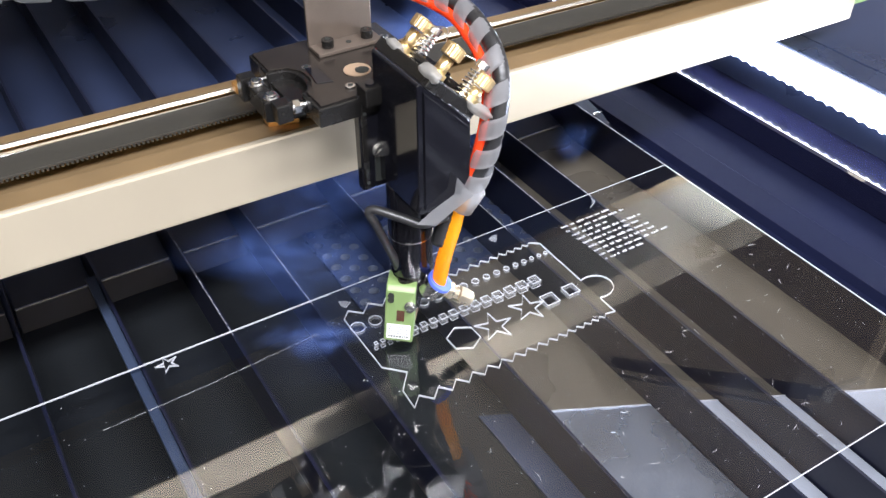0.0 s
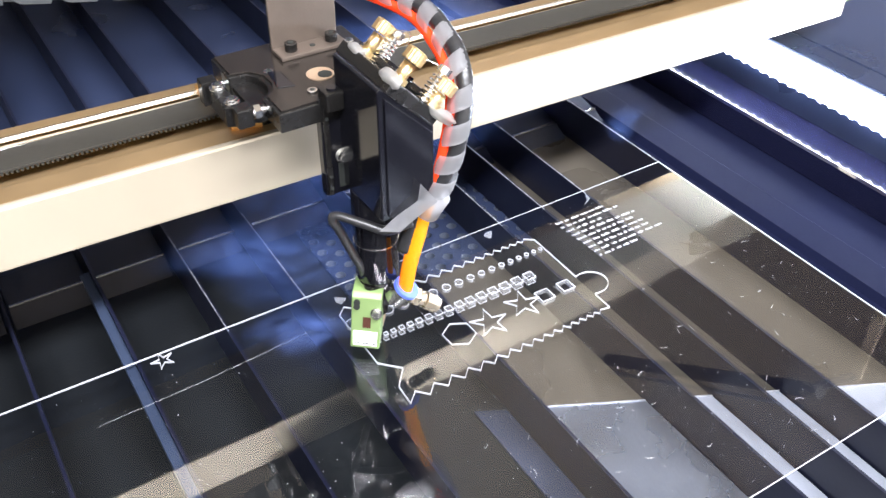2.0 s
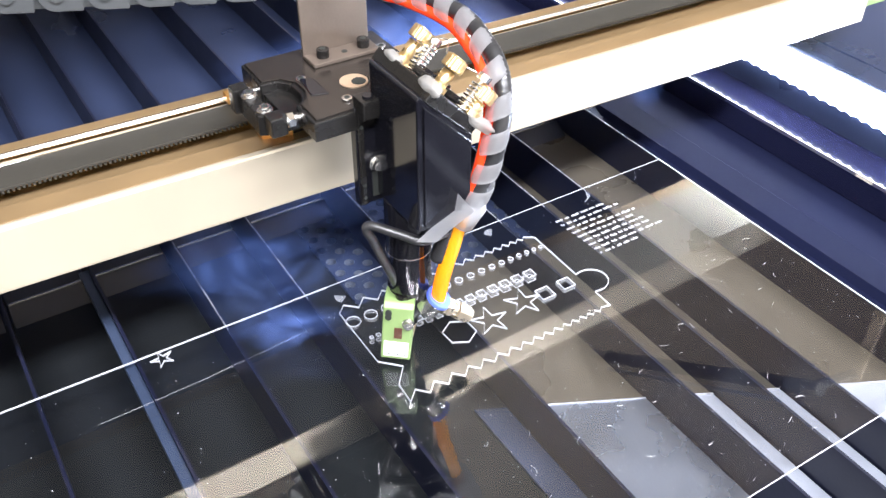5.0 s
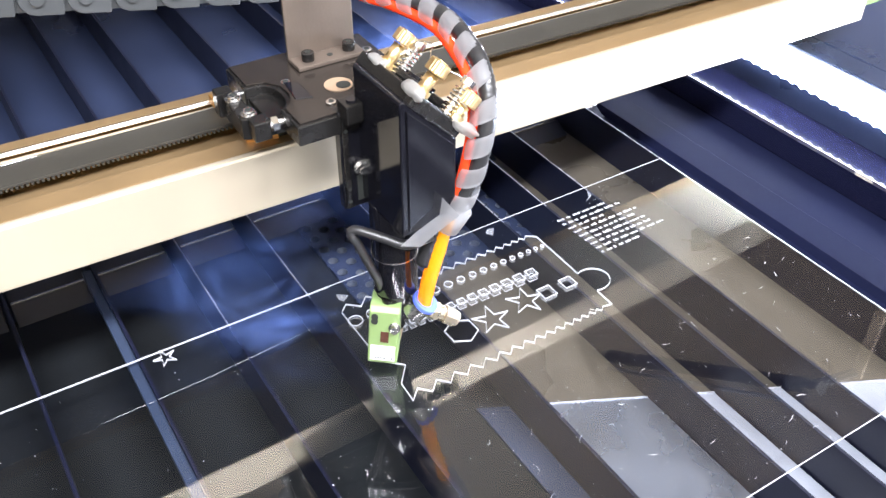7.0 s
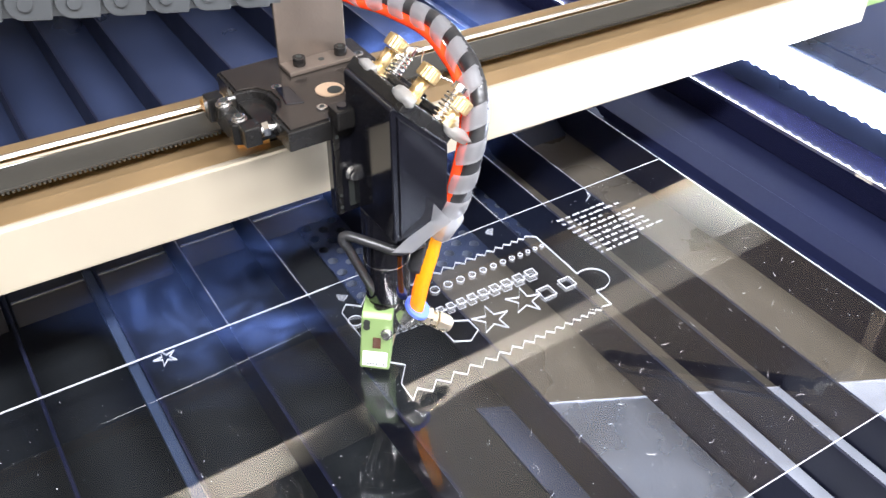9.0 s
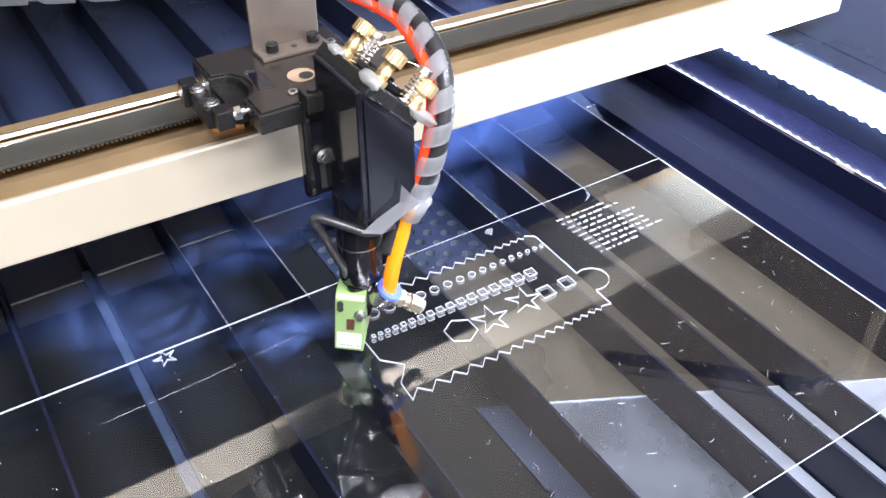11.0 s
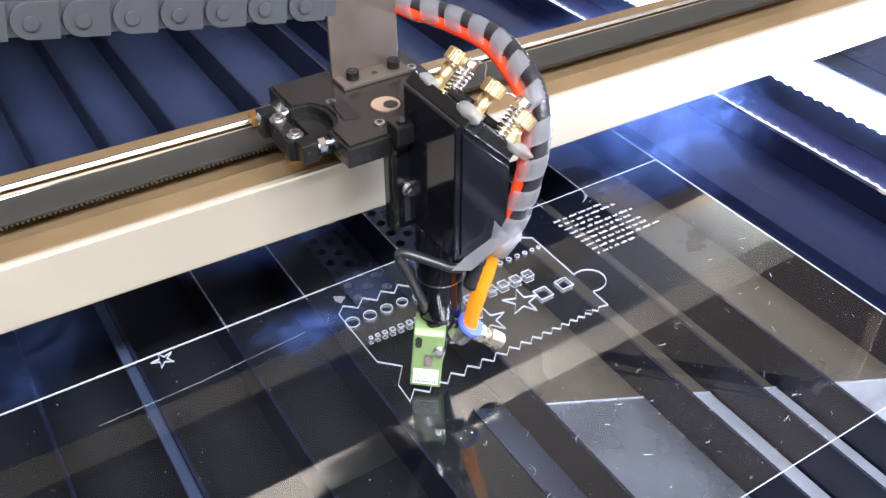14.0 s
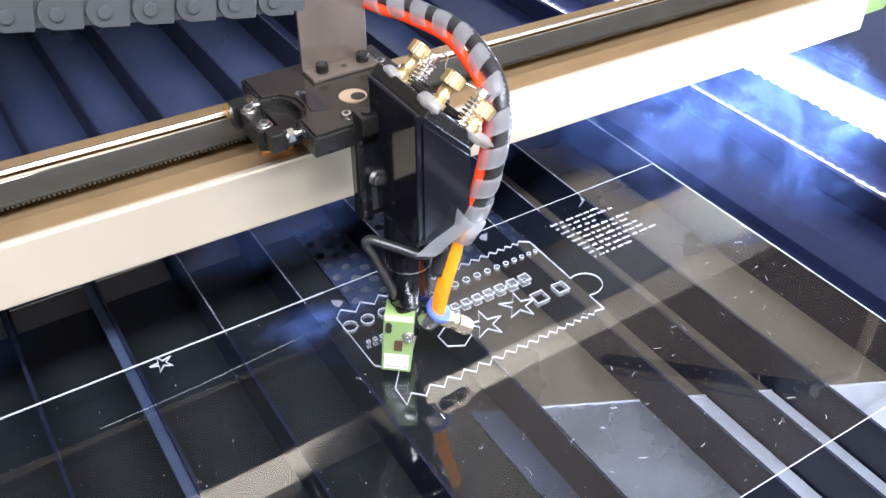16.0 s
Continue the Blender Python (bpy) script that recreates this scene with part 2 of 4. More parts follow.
def box(x0, x1, y0, y1, z0, z1, r=0.0, bm=None, seg=2):
    b = bmesh.new()
    bmesh.ops.create_cube(b, size=1)
    for v in b.verts:
        v.co = Vector(((x0 + x1) / 2 + v.co.x * (x1 - x0), (y0 + y1) / 2 + v.co.y * (y1 - y0), (z0 + z1) / 2 + v.co.z * (z1 - z0)))
    bevel(b, r, seg)
    return join(bm, b)


def join(bm, b):
    if bm is None:
        return b
    me = bpy.data.meshes.new("tmp")
    b.to_mesh(me)
    b.free()
    bm.from_mesh(me)
    bpy.data.meshes.remove(me)
    return bm


def prism(poly, axis, a0, a1, r=0.0, bm=None):
    """Extrude a polygon along x, y or z between a0 and a1."""
    def at(p, a):
        return {"x": (a, p[0], p[1]), "y": (p[0], a, p[1]), "z": (p[0], p[1], a)}[axis]
    b = bmesh.new()
    lo, hi = [b.verts.new(at(p, a0)) for p in poly], [b.verts.new(at(p, a1)) for p in poly]
    b.faces.new(lo), b.faces.new(hi)
    for i in range(len(poly)):
        j = (i + 1) % len(poly)
        b.faces.new((lo[i], lo[j], hi[j], hi[i]))
    bmesh.ops.recalc_face_normals(b, faces=b.faces)
    bevel(b, r)
    return join(bm, b)


def rod(p, q, r0, r1=None, n=20, bm=None, r=0.0):
    """A cylinder or cone from p to q."""
    p, q = Vector(p), Vector(q)
    b = bmesh.new()
    bmesh.ops.create_cone(b, cap_ends=True, segments=n, radius1=r0, radius2=r0 if r1 is None else r1, depth=(q - p).length)
    if r:
        bevel(b, r)
    turn = (q - p).to_track_quat("Z", "Y").to_matrix().to_4x4()
    bmesh.ops.transform(b, matrix=Matrix.Translation((p + q) / 2) @ turn, verts=b.verts)
    return join(bm, b)


def spline(points, steps=10):
    """Points of a smooth curve through the given ones."""
    pts = [Vector(p) for p in points]
    pts = [2 * pts[0] - pts[1]] + pts + [2 * pts[-1] - pts[-2]]
    out = []
    for i in range(1, len(pts) - 2):
        a, b, c, d = pts[i - 1:i + 3]
        for k in range(steps):
            t = k / steps
            out.append(0.5 * (2 * b + (c - a) * t + (2 * a - 5 * b + 4 * c - d) * t * t + (3 * b - a - 3 * c + d) * t ** 3))
    return out + [pts[-2]]


def frames_along(path):
    side, out = None, []
    for i, p in enumerate(path):
        way = (path[min(i + 1, len(path) - 1)] - path[max(i - 1, 0)]).normalized()
        side = (way.orthogonal() if side is None else side - way * side.dot(way)).normalized()
        out.append((p, way, side, way.cross(side)))
    return out


def tube(path, r, n=12, bm=None):
    b = bmesh.new()
    rings = []
    for i, (p, way, s, u) in enumerate(frames_along(path)):
        ri = r(i / (len(path) - 1)) if callable(r) else r
        rings.append([b.verts.new(p + (s * math.cos(k * math.tau / n) + u * math.sin(k * math.tau / n)) * ri) for k in range(n)])
    for a, c in zip(rings, rings[1:]):
        for k in range(n):
            b.faces.new((a[k], a[(k + 1) % n], c[(k + 1) % n], c[k]))
    b.faces.new(rings[0][::-1]), b.faces.new(rings[-1])
    return join(bm, b)


def coil(p, q, r, wire, turns, bm=None):
    """A spring from p to q."""
    p, q = Vector(p), Vector(q)
    way = (q - p).normalized()
    s = way.orthogonal().normalized()
    u = way.cross(s)
    n = int(turns * 14)
    return tube([p.lerp(q, i / n) + (s * math.cos(i * math.tau / 14) + u * math.sin(i * math.tau / 14)) * r for i in range(n + 1)], wire, 6, bm)


def ribbon(points, closed, width, z0, z1, bm=None):
    """A thin upright wall along a flat polyline: the frosted sides of a cut."""
    b = bmesh.new()
    pts = [Vector((p[0], p[1])) for p in points]
    n = len(pts)
    rows = []
    for i, p in enumerate(pts):
        a = pts[(i - 1) % n] if closed or i else p
        c = pts[(i + 1) % n] if closed or i < n - 1 else p
        d1, d2 = (p - a), (c - p)
        d1 = d1.normalized() if d1.length else d2.normalized()
        d2 = d2.normalized() if d2.length else d1
        nrm = Vector((-(d1 + d2).y, (d1 + d2).x))
        nrm = nrm.normalized() if nrm.length > 1e-6 else Vector((-d1.y, d1.x))
        k = width / 2 / max(0.5, abs(nrm.dot(Vector((-d1.y, d1.x)))))
        rows.append([b.verts.new((*(p + nrm * s * k), z)) for s, z in ((1, z0), (1, z1), (-1, z1), (-1, z0))])
    for i in range(n if closed else n - 1):
        a, c = rows[i], rows[(i + 1) % n]
        for k in range(4):
            b.faces.new((a[k], c[k], c[(k + 1) % 4], a[(k + 1) % 4]))
    if not closed:
        b.faces.new(rows[0]), b.faces.new(rows[-1][::-1])
    bmesh.ops.recalc_face_normals(b, faces=b.faces)
    return join(bm, b)


# ---------------------------------------------------------------- the workshop
def workshop():
    b = box(-3.2, 3.2, -2.6, 3.6, -0.95, -0.9)
    solo("floor", b, CONCRETE, "grey concrete workshop floor under the machine", "floor", "structure")
    solo("ceiling", box(-3.2, 3.2, -2.6, 3.6, 2.0, 2.06), PAINT, "pale painted workshop ceiling above the machine", "ceiling", "structure")
    for n, c in (("wall_south", (-3.2, 3.2, -2.66, -2.6)), ("wall_north", (-3.2, 3.2, 3.6, 3.66)),
                 ("wall_west", (-3.26, -3.2, -2.6, 3.6)), ("wall_east", (3.2, 3.26, -2.6, 3.6))):
        solo(n, box(*c, -0.95, 2.06), PAINT, "plain pale painted workshop wall", "wall", "structure")
    for x in (-0.6, 0.9):
        lamp = thing("ceiling_lamp", x, -1.1, 2.0, "long warm white lamp on the workshop ceiling", "ceiling lamp", "ceiling lamps")
        part("housing", box(x - 0.64, x + 0.64, -1.28, -0.92, 1.985, 2.0, 0.003), PAINT, lamp)


BLADES = (-0.145, -0.1, -0.055, -0.008, 0.038, 0.083, 0.126, 0.186, 0.247, 0.277, 0.3075, 0.368)
FLOOR_Z, BLADE_TOP = -0.031, -0.0035


def machine_body():
    """The steel tub of the cutter: tray, side panels, back panel, ledge and lid."""
    tub = thing("machine_tub", 0, 0.4, -0.09, "dark navy painted steel tub of the laser cutter", "machine housing", "", "structure")
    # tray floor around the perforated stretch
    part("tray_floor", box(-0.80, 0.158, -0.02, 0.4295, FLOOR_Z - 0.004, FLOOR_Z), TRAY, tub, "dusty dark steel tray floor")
    # the right-hand stretch is browner and lighter than the left
    part("tray_floor", box(0.2995, 0.371, -0.02, 0.4295, FLOOR_Z - 0.004, FLOOR_Z), BROWN_TRAY, tub)
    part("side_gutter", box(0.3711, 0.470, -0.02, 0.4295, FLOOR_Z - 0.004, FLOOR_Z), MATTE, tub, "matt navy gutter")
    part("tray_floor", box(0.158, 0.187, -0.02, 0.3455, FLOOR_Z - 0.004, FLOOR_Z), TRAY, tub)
    part("tray_floor", box(0.1871, 0.2995, -0.02, 0.3455, FLOOR_Z - 0.004, FLOOR_Z), BROWN_TRAY, tub, "lighter brown tray floor")
    part("tray_floor", box(-0.80, 0.470, 0.4296, 0.95, FLOOR_Z - 0.004, FLOOR_Z), NAVY, tub, "navy painted tray floor")
    part("under_tray", box(-0.80, 0.50, -0.02, 0.95, -0.090, -0.086), NAVY, tub)
    part("back_panel", box(-0.80, 0.52, 0.95, 0.97, -0.09, 0.16, 0.002), NAVY, tub)
    part("side_panel", box(-0.82, -0.80, -0.02, 0.97, -0.09, 0.16, 0.002), NAVY, tub)
    part("side_panel", box(0.500, 0.520, -0.02, 0.95, -0.09, 0.031, 0.001), NAVY, tub)
    part("front_panel", box(-0.80, 0.52, -0.04, -0.02, -0.09, 0.03, 0.002), NAVY, tub)
    # glossy ledge under the light strip, with a folded lip
    part("ledge", prism([(0.470, -0.034), (0.470, -0.0125), (0.4715, -0.011), (0.4995, -0.011), (0.4995, -0.014), (0.473, -0.014), (0.473, -0.034)], "y", -0.02, 0.949), GLOSSNAVY, tub, "glossy dark ledge")
    part("top_shelf", box(0.5205, 0.90, -0.04, 0.97, 0.021, 0.031, 0.001), NAVY, tub)
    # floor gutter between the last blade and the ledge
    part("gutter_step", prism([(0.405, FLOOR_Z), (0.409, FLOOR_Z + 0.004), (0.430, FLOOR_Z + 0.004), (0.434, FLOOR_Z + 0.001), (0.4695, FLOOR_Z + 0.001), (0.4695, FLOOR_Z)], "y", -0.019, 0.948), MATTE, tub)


def blades():
    rng = random.Random(21)
    for x in BLADES:
        t = thing("knife_slat", x, 0.4, FLOOR_Z, "thin dark steel knife slat standing on edge in the tray", "slat", "knife slats of the bed")
        part("blade", box(x, x + 0.0016, 0.02, 0.93, FLOOR_Z, BLADE_TOP - 0.0004), BLADE, t)
        if x == 0.038:
            # added strip, coloured as the bluish reflection on this slat's face
            part("face_sheen", box(x - 0.0052, x - 0.0001, 0.02, 0.42, -0.0095, -0.0060, 0.0005), STRIP, t, "blue-grey band drawn for the sheen on the slat face")
        if x > 0.05:
            edge, y = None, 0.3345
            while y < 0.424:
                w = rng.choice((0.0014, 0.0022, 0.0036))
                edge = box(x + 0.0003, x + rng.choice((0.0006, 0.0008)), y, min(y + w, 0.424), BLADE_TOP - 0.0004, BLADE_TOP, 0, edge)
                y += w + rng.choice((0.0003, 0.0006, 0.0012))
            part("worn_edge", edge, BLADE_EDGE, t, "bright worn top edge")


def cross_rail():
    """Folded rail that carries the slats behind the sheet, one length between each pair of slats."""
    xs = BLADES + (0.4035,)
    for a, c in zip(xs, xs[1:]):
        t = thing("support_rail", (a + c) / 2, 0.44, FLOOR_Z, "folded blue steel rail between the knife slats", "rail", "support rails")
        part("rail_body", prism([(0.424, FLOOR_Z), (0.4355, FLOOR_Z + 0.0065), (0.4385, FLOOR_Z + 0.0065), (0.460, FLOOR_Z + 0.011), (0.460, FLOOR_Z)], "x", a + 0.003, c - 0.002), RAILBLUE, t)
        part("bright_lip", box(a + 0.003, c - 0.002, 0.4353, 0.4372, FLOOR_Z + 0.0066, FLOOR_Z + 0.0078, 0.0003), STEEL, t, "bright worn lip")


def perforated_plate():
    """Perforated steel floor under the sheet: real round holes in staggered rows."""
    b = bmesh.new()
    px, py, r, n = 0.0088, 0.012, 0.0031, 16
    top = FLOOR_Z + 0.0006
    for i in range(16):
        # plain ends of the staggered rows
        xa, xb = 0.1585 + i * px, 0.1585 + (i + 1) * px
        ya, yb = (0.343, 0.349) if i % 2 else (0.427, 0.433)
        b.faces.new([b.verts.new(c) for c in ((xa, ya, top), (xb, ya, top), (xb, yb, top), (xa, yb, top))])
        for j in range(7):
            cx = 0.1585 + (i + 0.5) * px
            cy = 0.346 + (j + 0.25 + 0.5 * (i % 2)) * py
            sq, ci = [], []
            for k in range(n):
                a = k * math.tau / n
                c, s = math.cos(a), math.sin(a)
                m = max(abs(c), abs(s))
                sq.append(b.verts.new((cx + px / 2 * c / m, cy + py / 2 * s / m, top)))
                ci.append((b.verts.new((cx + r * c, cy + r * s, top)), b.verts.new((cx + r * c, cy + r * s, FLOOR_Z - 0.004))))
            for k in range(n):
                q = (k + 1) % n
                b.faces.new((ci[k][0], sq[k], sq[q], ci[q][0]))
                # bore walls take the paler colour, as bright crescents of reflected light
                b.faces.new((ci[k][1], ci[k][0], ci[q][0], ci[q][1])).material_index = 1
    ob = solo("perforated_plate", b, NAVY, "blue steel plate with round holes between the slats", "perforated plate", "structure")
    ob.data.materials.append(BORE_GLINT)


def light_strips():
    t = thing("led_strip", 0.5, 0.4, 0.0, "glowing white light strip along the side panel", "light strip")
    part("glowing_band", box(0.4975, 0.4998, 0.0, 0.945, 0.0075, 0.028), LED, t, "blown-out white light band")
    me = None
    for i in range(112):
        y = 0.005 + i * 0.0084
        if me is None:
            ob = part("chip", rod((0.4972, y, 0.0089), (0.4998, y, 0.0089), 0.0026, n=14), LED, t)
            me = ob.data
        else:
            o = new("chip", me)
            o.parent = t
            o.location = (0, i * 0.0084, 0)


def lid():
    t = thing("machine_lid", -0.12, 0.8, 0.16, "raised brown-grey painted lid over the bed", "lid")
    part("lid_panel", prism([(0.60, 0.3095), (0.06, 0.70), (0.07, 0.715), (0.612, 0.323)], "x", -0.79, 0.95), LID, t)
    part("rear_hood", prism([(0.80, 0.165), (0.601, 0.3088), (0.613, 0.3222), (0.82, 0.175)], "x", -0.79, 0.95), NAVY, t)
    part("lid_rim", prism([(0.80, 0.130), (0.06, 0.665), (0.06, 0.70), (0.80, 0.165)], "x", -0.79, -0.775), LID, t)
    part("hinge_plate", box(-0.79, 0.52, 0.80, 0.969, 0.160, 0.166), LID, t)
    g = thing("gas_strut", 0.49, 0.25, 0.18, "black gas strut with a thin steel rod holding the lid", "gas strut")
    a, c, d = Vector((0.49, 0.263, 0.211)), Vector((0.49, 0.468, 0.355)), Vector((0.49, 0.53, 0.395))
    part("cylinder", rod(a, c, 0.0062, n=20, r=0.001), BLACK, g)
    up = Vector((-0.004, -0.006, 0.012))
    part("stay_rod", rod(a + up, c + up * 0.9, 0.0018, n=10), BLADE_EDGE, g, "thin bright stay rod")
    part("piston_rod", rod(c, d, 0.0045), STEEL, g, "thin steel rod")
    part("ball_stud", rod((0.49, 0.255, 0.203), (0.523, 0.246, 0.200), 0.004, n=12), STEEL, g)
    part("ball_joint", rod(a - (c - a).normalized() * 0.016, a, 0.006, n=14, r=0.001), STEEL, g)
    part("mount_arm", box(0.5215, 0.5255, 0.241, 0.249, 0.031, 0.205, 0.0005), LID, g)


# ---------------------------------------------------------------- the sheet and its cuts
SHEET = thing("acrylic_sheet", 0.15, 0.23, -0.003, "clear glossy acrylic sheet with laser-cut shapes lying on slats", "acrylic sheet")
CZ0, CZ1 = -0.0009, 0.0001


def cut(name, pts, closed=True, width=0.00024, label=""):
    deep = CZ0 if name in ("outline_cut", "star_cut", "hexagon_cut") else -0.0004
    return part(name, ribbon(pts, closed, width, deep, CZ1), KERF, SHEET, label)


def ring(cx, cy, r, n=24):
    return [(cx + r * math.cos(k * math.tau / n), cy + r * math.sin(k * math.tau / n)) for k in range(n)]


def star(cx, cy, r, turn=0.0, inner=0.42):
    return [(cx + (r if k % 2 == 0 else r * inner) * math.cos(radians(turn + k * 36)), cy + (r if k % 2 == 0 else r * inner) * math.sin(radians(turn + k * 36))) for k in range(10)]


def square(cx, cy, s):
    return [(cx - s, cy - s), (cx + s, cy - s), (cx + s, cy + s), (cx - s, cy + s)]


def teeth(x0, x1, lo, hi, first, last, up):
    """Saw teeth from x0 to x1 whose pitch falls from first to last."""
    pts, x, p = [], x0, first
    while x + p < x1:
        pts += [(x + p * 0.42, hi if up else lo), (x + p, lo if up else hi)]
        h = 0.5 * (p / first)
        x += p
        p = max(last, p * (1 - 0.052))
    return pts


def sheet():
    x0, x1, y0, y1 = -0.30, 0.3642, 0.1275, 0.3332
    pane = part("pane", box(x0, x1, y0, y1, -0.003, 0.0), ACRYLIC_IN, SHEET, "clear glossy sheet")
    pane.data.materials.append(ACRYLIC)
    for f in pane.data.polygons:
        f.material_index = 1 if f.normal.z > 0.5 else 0
    pane.visible_shadow = False
    part("back_edge", box(x0, 0.137, y1 + 0.0001, y1 + 0.0004, -0.0007, 0.0002), KERF, SHEET, "bright frosted edge")
    part("back_edge", box(0.1371, x1, y1 + 0.0001, y1 + 0.0003, -0.0003, 0.0001), KERF, SHEET)
    part("front_edge", box(x0, x1, y0 - 0.0004, y0 - 0.0001, -0.0005, 0.0001), KERF, SHEET)
    part("side_edge", box(x1 + 0.0001, x1 + 0.0003, y0, y1, -0.0004, 0.0001), KERF, SHEET)
    # outline of the gauge: saw-toothed long sides, a round tab on the short one
    top, x, p = [(0.1337, 0.3123), (0.1383, 0.3168)], 0.1383, 0.0112
    while x + p < 0.2515:
        f = p / 0.0112
        top += [(x + p * 0.52, 0.3128 - 0.0014 * f), (x + p, 0.3128 + 0.0040 * f)]
        x += p
        p = max(0.0026, p * 0.935)
    tab = [(0.2560 + 0.0093 * math.cos(radians(a)) , 0.2662 + 0.0085 * math.sin(radians(a))) for a in range(112, -113, -16)]
    bot, x, p = [], 0.1344, 0.0104
    while x + p < 0.2515:
        f = p / 0.0104
        bot += [(x, 0.2462 - 0.0026 * f), (x + p * 0.52, 0.2462 + 0.0028 * f)]
        x += p
        p = max(0.0028, p * 0.942)
    cut("outline_cut", top + [(0.2527, 0.3108), (0.2523, 0.2748)] + tab + [(0.2521, 0.2576), (0.2520, 0.2462)] + bot[::-1] + [(0.1350, 0.2553), (0.1425, 0.2645), (0.1339, 0.2733)], True, 0.00020)
    # falling row of round holes
    x, r = 0.1368, 0.0036
    for i in range(17):
        cut("round_cut", ring(x, 0.3035 if i < 4 else 0.3025, r), True, 0.00024)
        part("hole_wall", ribbon(ring(x, 0.3035 if i < 4 else 0.3025, r), True, 0.0002, -0.0022, -0.0005), KERF_DEEP, SHEET)
        x += 0.0098 - 0.00036 * i
        r *= 0.925
    # rising row of squares
    x, s = 0.1392, 0.0008
    for i in range(17):
        cut("square_cut", square(x, 0.2890 - 0.0001 * i, s), True, 0.00022)
        part("hole_wall", ribbon(square(x, 0.2890 - 0.0001 * i, s), True, 0.0002, -0.0026, -0.0005), KERF_DEEP, SHEET)
        part("lower_rim", ribbon(square(x, 0.2890 - 0.0001 * i, s), True, 0.0002, -0.0038, -0.0034), KERF, SHEET)
        x += 0.0037 + 0.00028 * i
        s += 0.00011
    for x, y, h in ((0.2297, 0.2708, 0.0038), (0.2434, 0.2712, 0.0035)):
        cut("square_cut", square(x, y, h))
        part("hole_wall", ribbon(square(x, y, h), True, 0.0002, -0.0028, -0.0005), KERF_DEEP, SHEET)
    cut("hexagon_cut", [(0.1772 + 0.0083 * math.cos(radians(a - 28)), 0.2700 + 0.0083 * math.sin(radians(a - 28))) for a in range(0, 360, 60)])
    cut("star_cut", star(0.1945, 0.2690, 0.0100, 76, 0.37))
    cut("star_cut", star(0.2165, 0.2715, 0.0098, 70, 0.37))
    cut("star_cut", star(0.0490, 0.3285, 0.0056, 100, 0.33), True, 0.00024)
    # a long faint scratch line and the engraved lines of lettering, too small to read
    part("scratch", ribbon([(0.012, 0.3035), (0.060, 0.3050), (0.118, 0.3095)], False, 0.00004, 0.00005, 0.0001), DUST, SHEET)
    part("loose_chip", prism([(0.2965, 0.3215), (0.3025, 0.3245), (0.3030, 0.3290), (0.3000, 0.3235)], "z", 0.0002, 0.0012), KERF_CHIP, SHEET, "small loose cut-out")
    for x, y, a in ((0.2330, 0.3270, 0.4), (0.1385, 0.3215, 2.0)):
        q = [(x + 0.0030 * math.cos(a + w) * k, y + 0.0030 * math.sin(a + w) * k) for w, k in ((0, 1.2), (1.3, 0.7), (2.6, 0.9), (4.2, 1.1), (5.2, 0.6))]
        part("loose_chip", prism(q, "z", 0.0002, 0.0010), KERF_CHIP, SHEET)
    rng = random.Random(5)
    ends = (0.3060, 0.3105, 0.2945, 0.3180, 0.3120, 0.3160, 0.3165, 0.3190, 0.2990)
    for i, e in enumerate(ends):
        y = 0.3152 - i * 0.0043
        x = 0.2710 + 0.0004 * i
        b = None
        while x < e:
            w = rng.uniform(0.0016, 0.0058)
            k = x
            while k < x + w:
                lw = rng.uniform(0.0003, 0.0007)
                up = rng.choice((0.0006, 0.0006, 0.0011))
                b = box(k, k + lw, y - 0.0006, y + up, 0.00005, 0.00018, 0, b)
                k += lw + rng.choice((0.00018, 0.00035))
            x += w + 0.0019
        part("engraved_line", b, KERF, SHEET, "line of tiny white engraved lettering")


def crumbs():
    """Flakes and curls of acrylic dust on the sheet."""
    b = bmesh.new()
    rng = random.Random(11)
    for i in range(2800):
        x, y = rng.uniform(-0.03, 0.362), rng.uniform(0.129, 0.332)
        if x < 0.12 and rng.random() < 0.5:
            continue
        s = rng.choice((0.00007, 0.00009, 0.00011, 0.00015, 0.00026))
        a = rng.uniform(0, 6.28)
        vs = [b.verts.new((x + s * math.cos(a + k * 2.1) * rng.uniform(0.6, 1.4), y + s * math.sin(a + k * 2.1), 0.0002 + 0.0002 * (k == 0))) for k in range(3)]
        w = b.verts.new((x, y, 0.0002 + s * 0.6))
        for k in range(3):
            b.faces.new((vs[k], vs[(k + 1) % 3], w))
        b.faces.new(vs[::-1])
    for i in range(46):
        x, y = rng.uniform(0.15, 0.36), rng.uniform(0.13, 0.25)
        a, l, cv = rng.uniform(0, 6.28), rng.uniform(0.0015, 0.0045), rng.uniform(-1.6, 1.6)
        pts = []
        for k in range(6):
            pts.append((x, y))
            x += math.cos(a) * l / 5
            y += math.sin(a) * l / 5
            a += cv / 5
        ribbon(pts, False, 0.00010, 0.0001, 0.0002, b)
    solo("acrylic_crumbs", b, DUST, "pale acrylic crumbs and curls scattered on the sheet", "dust", "stuff")


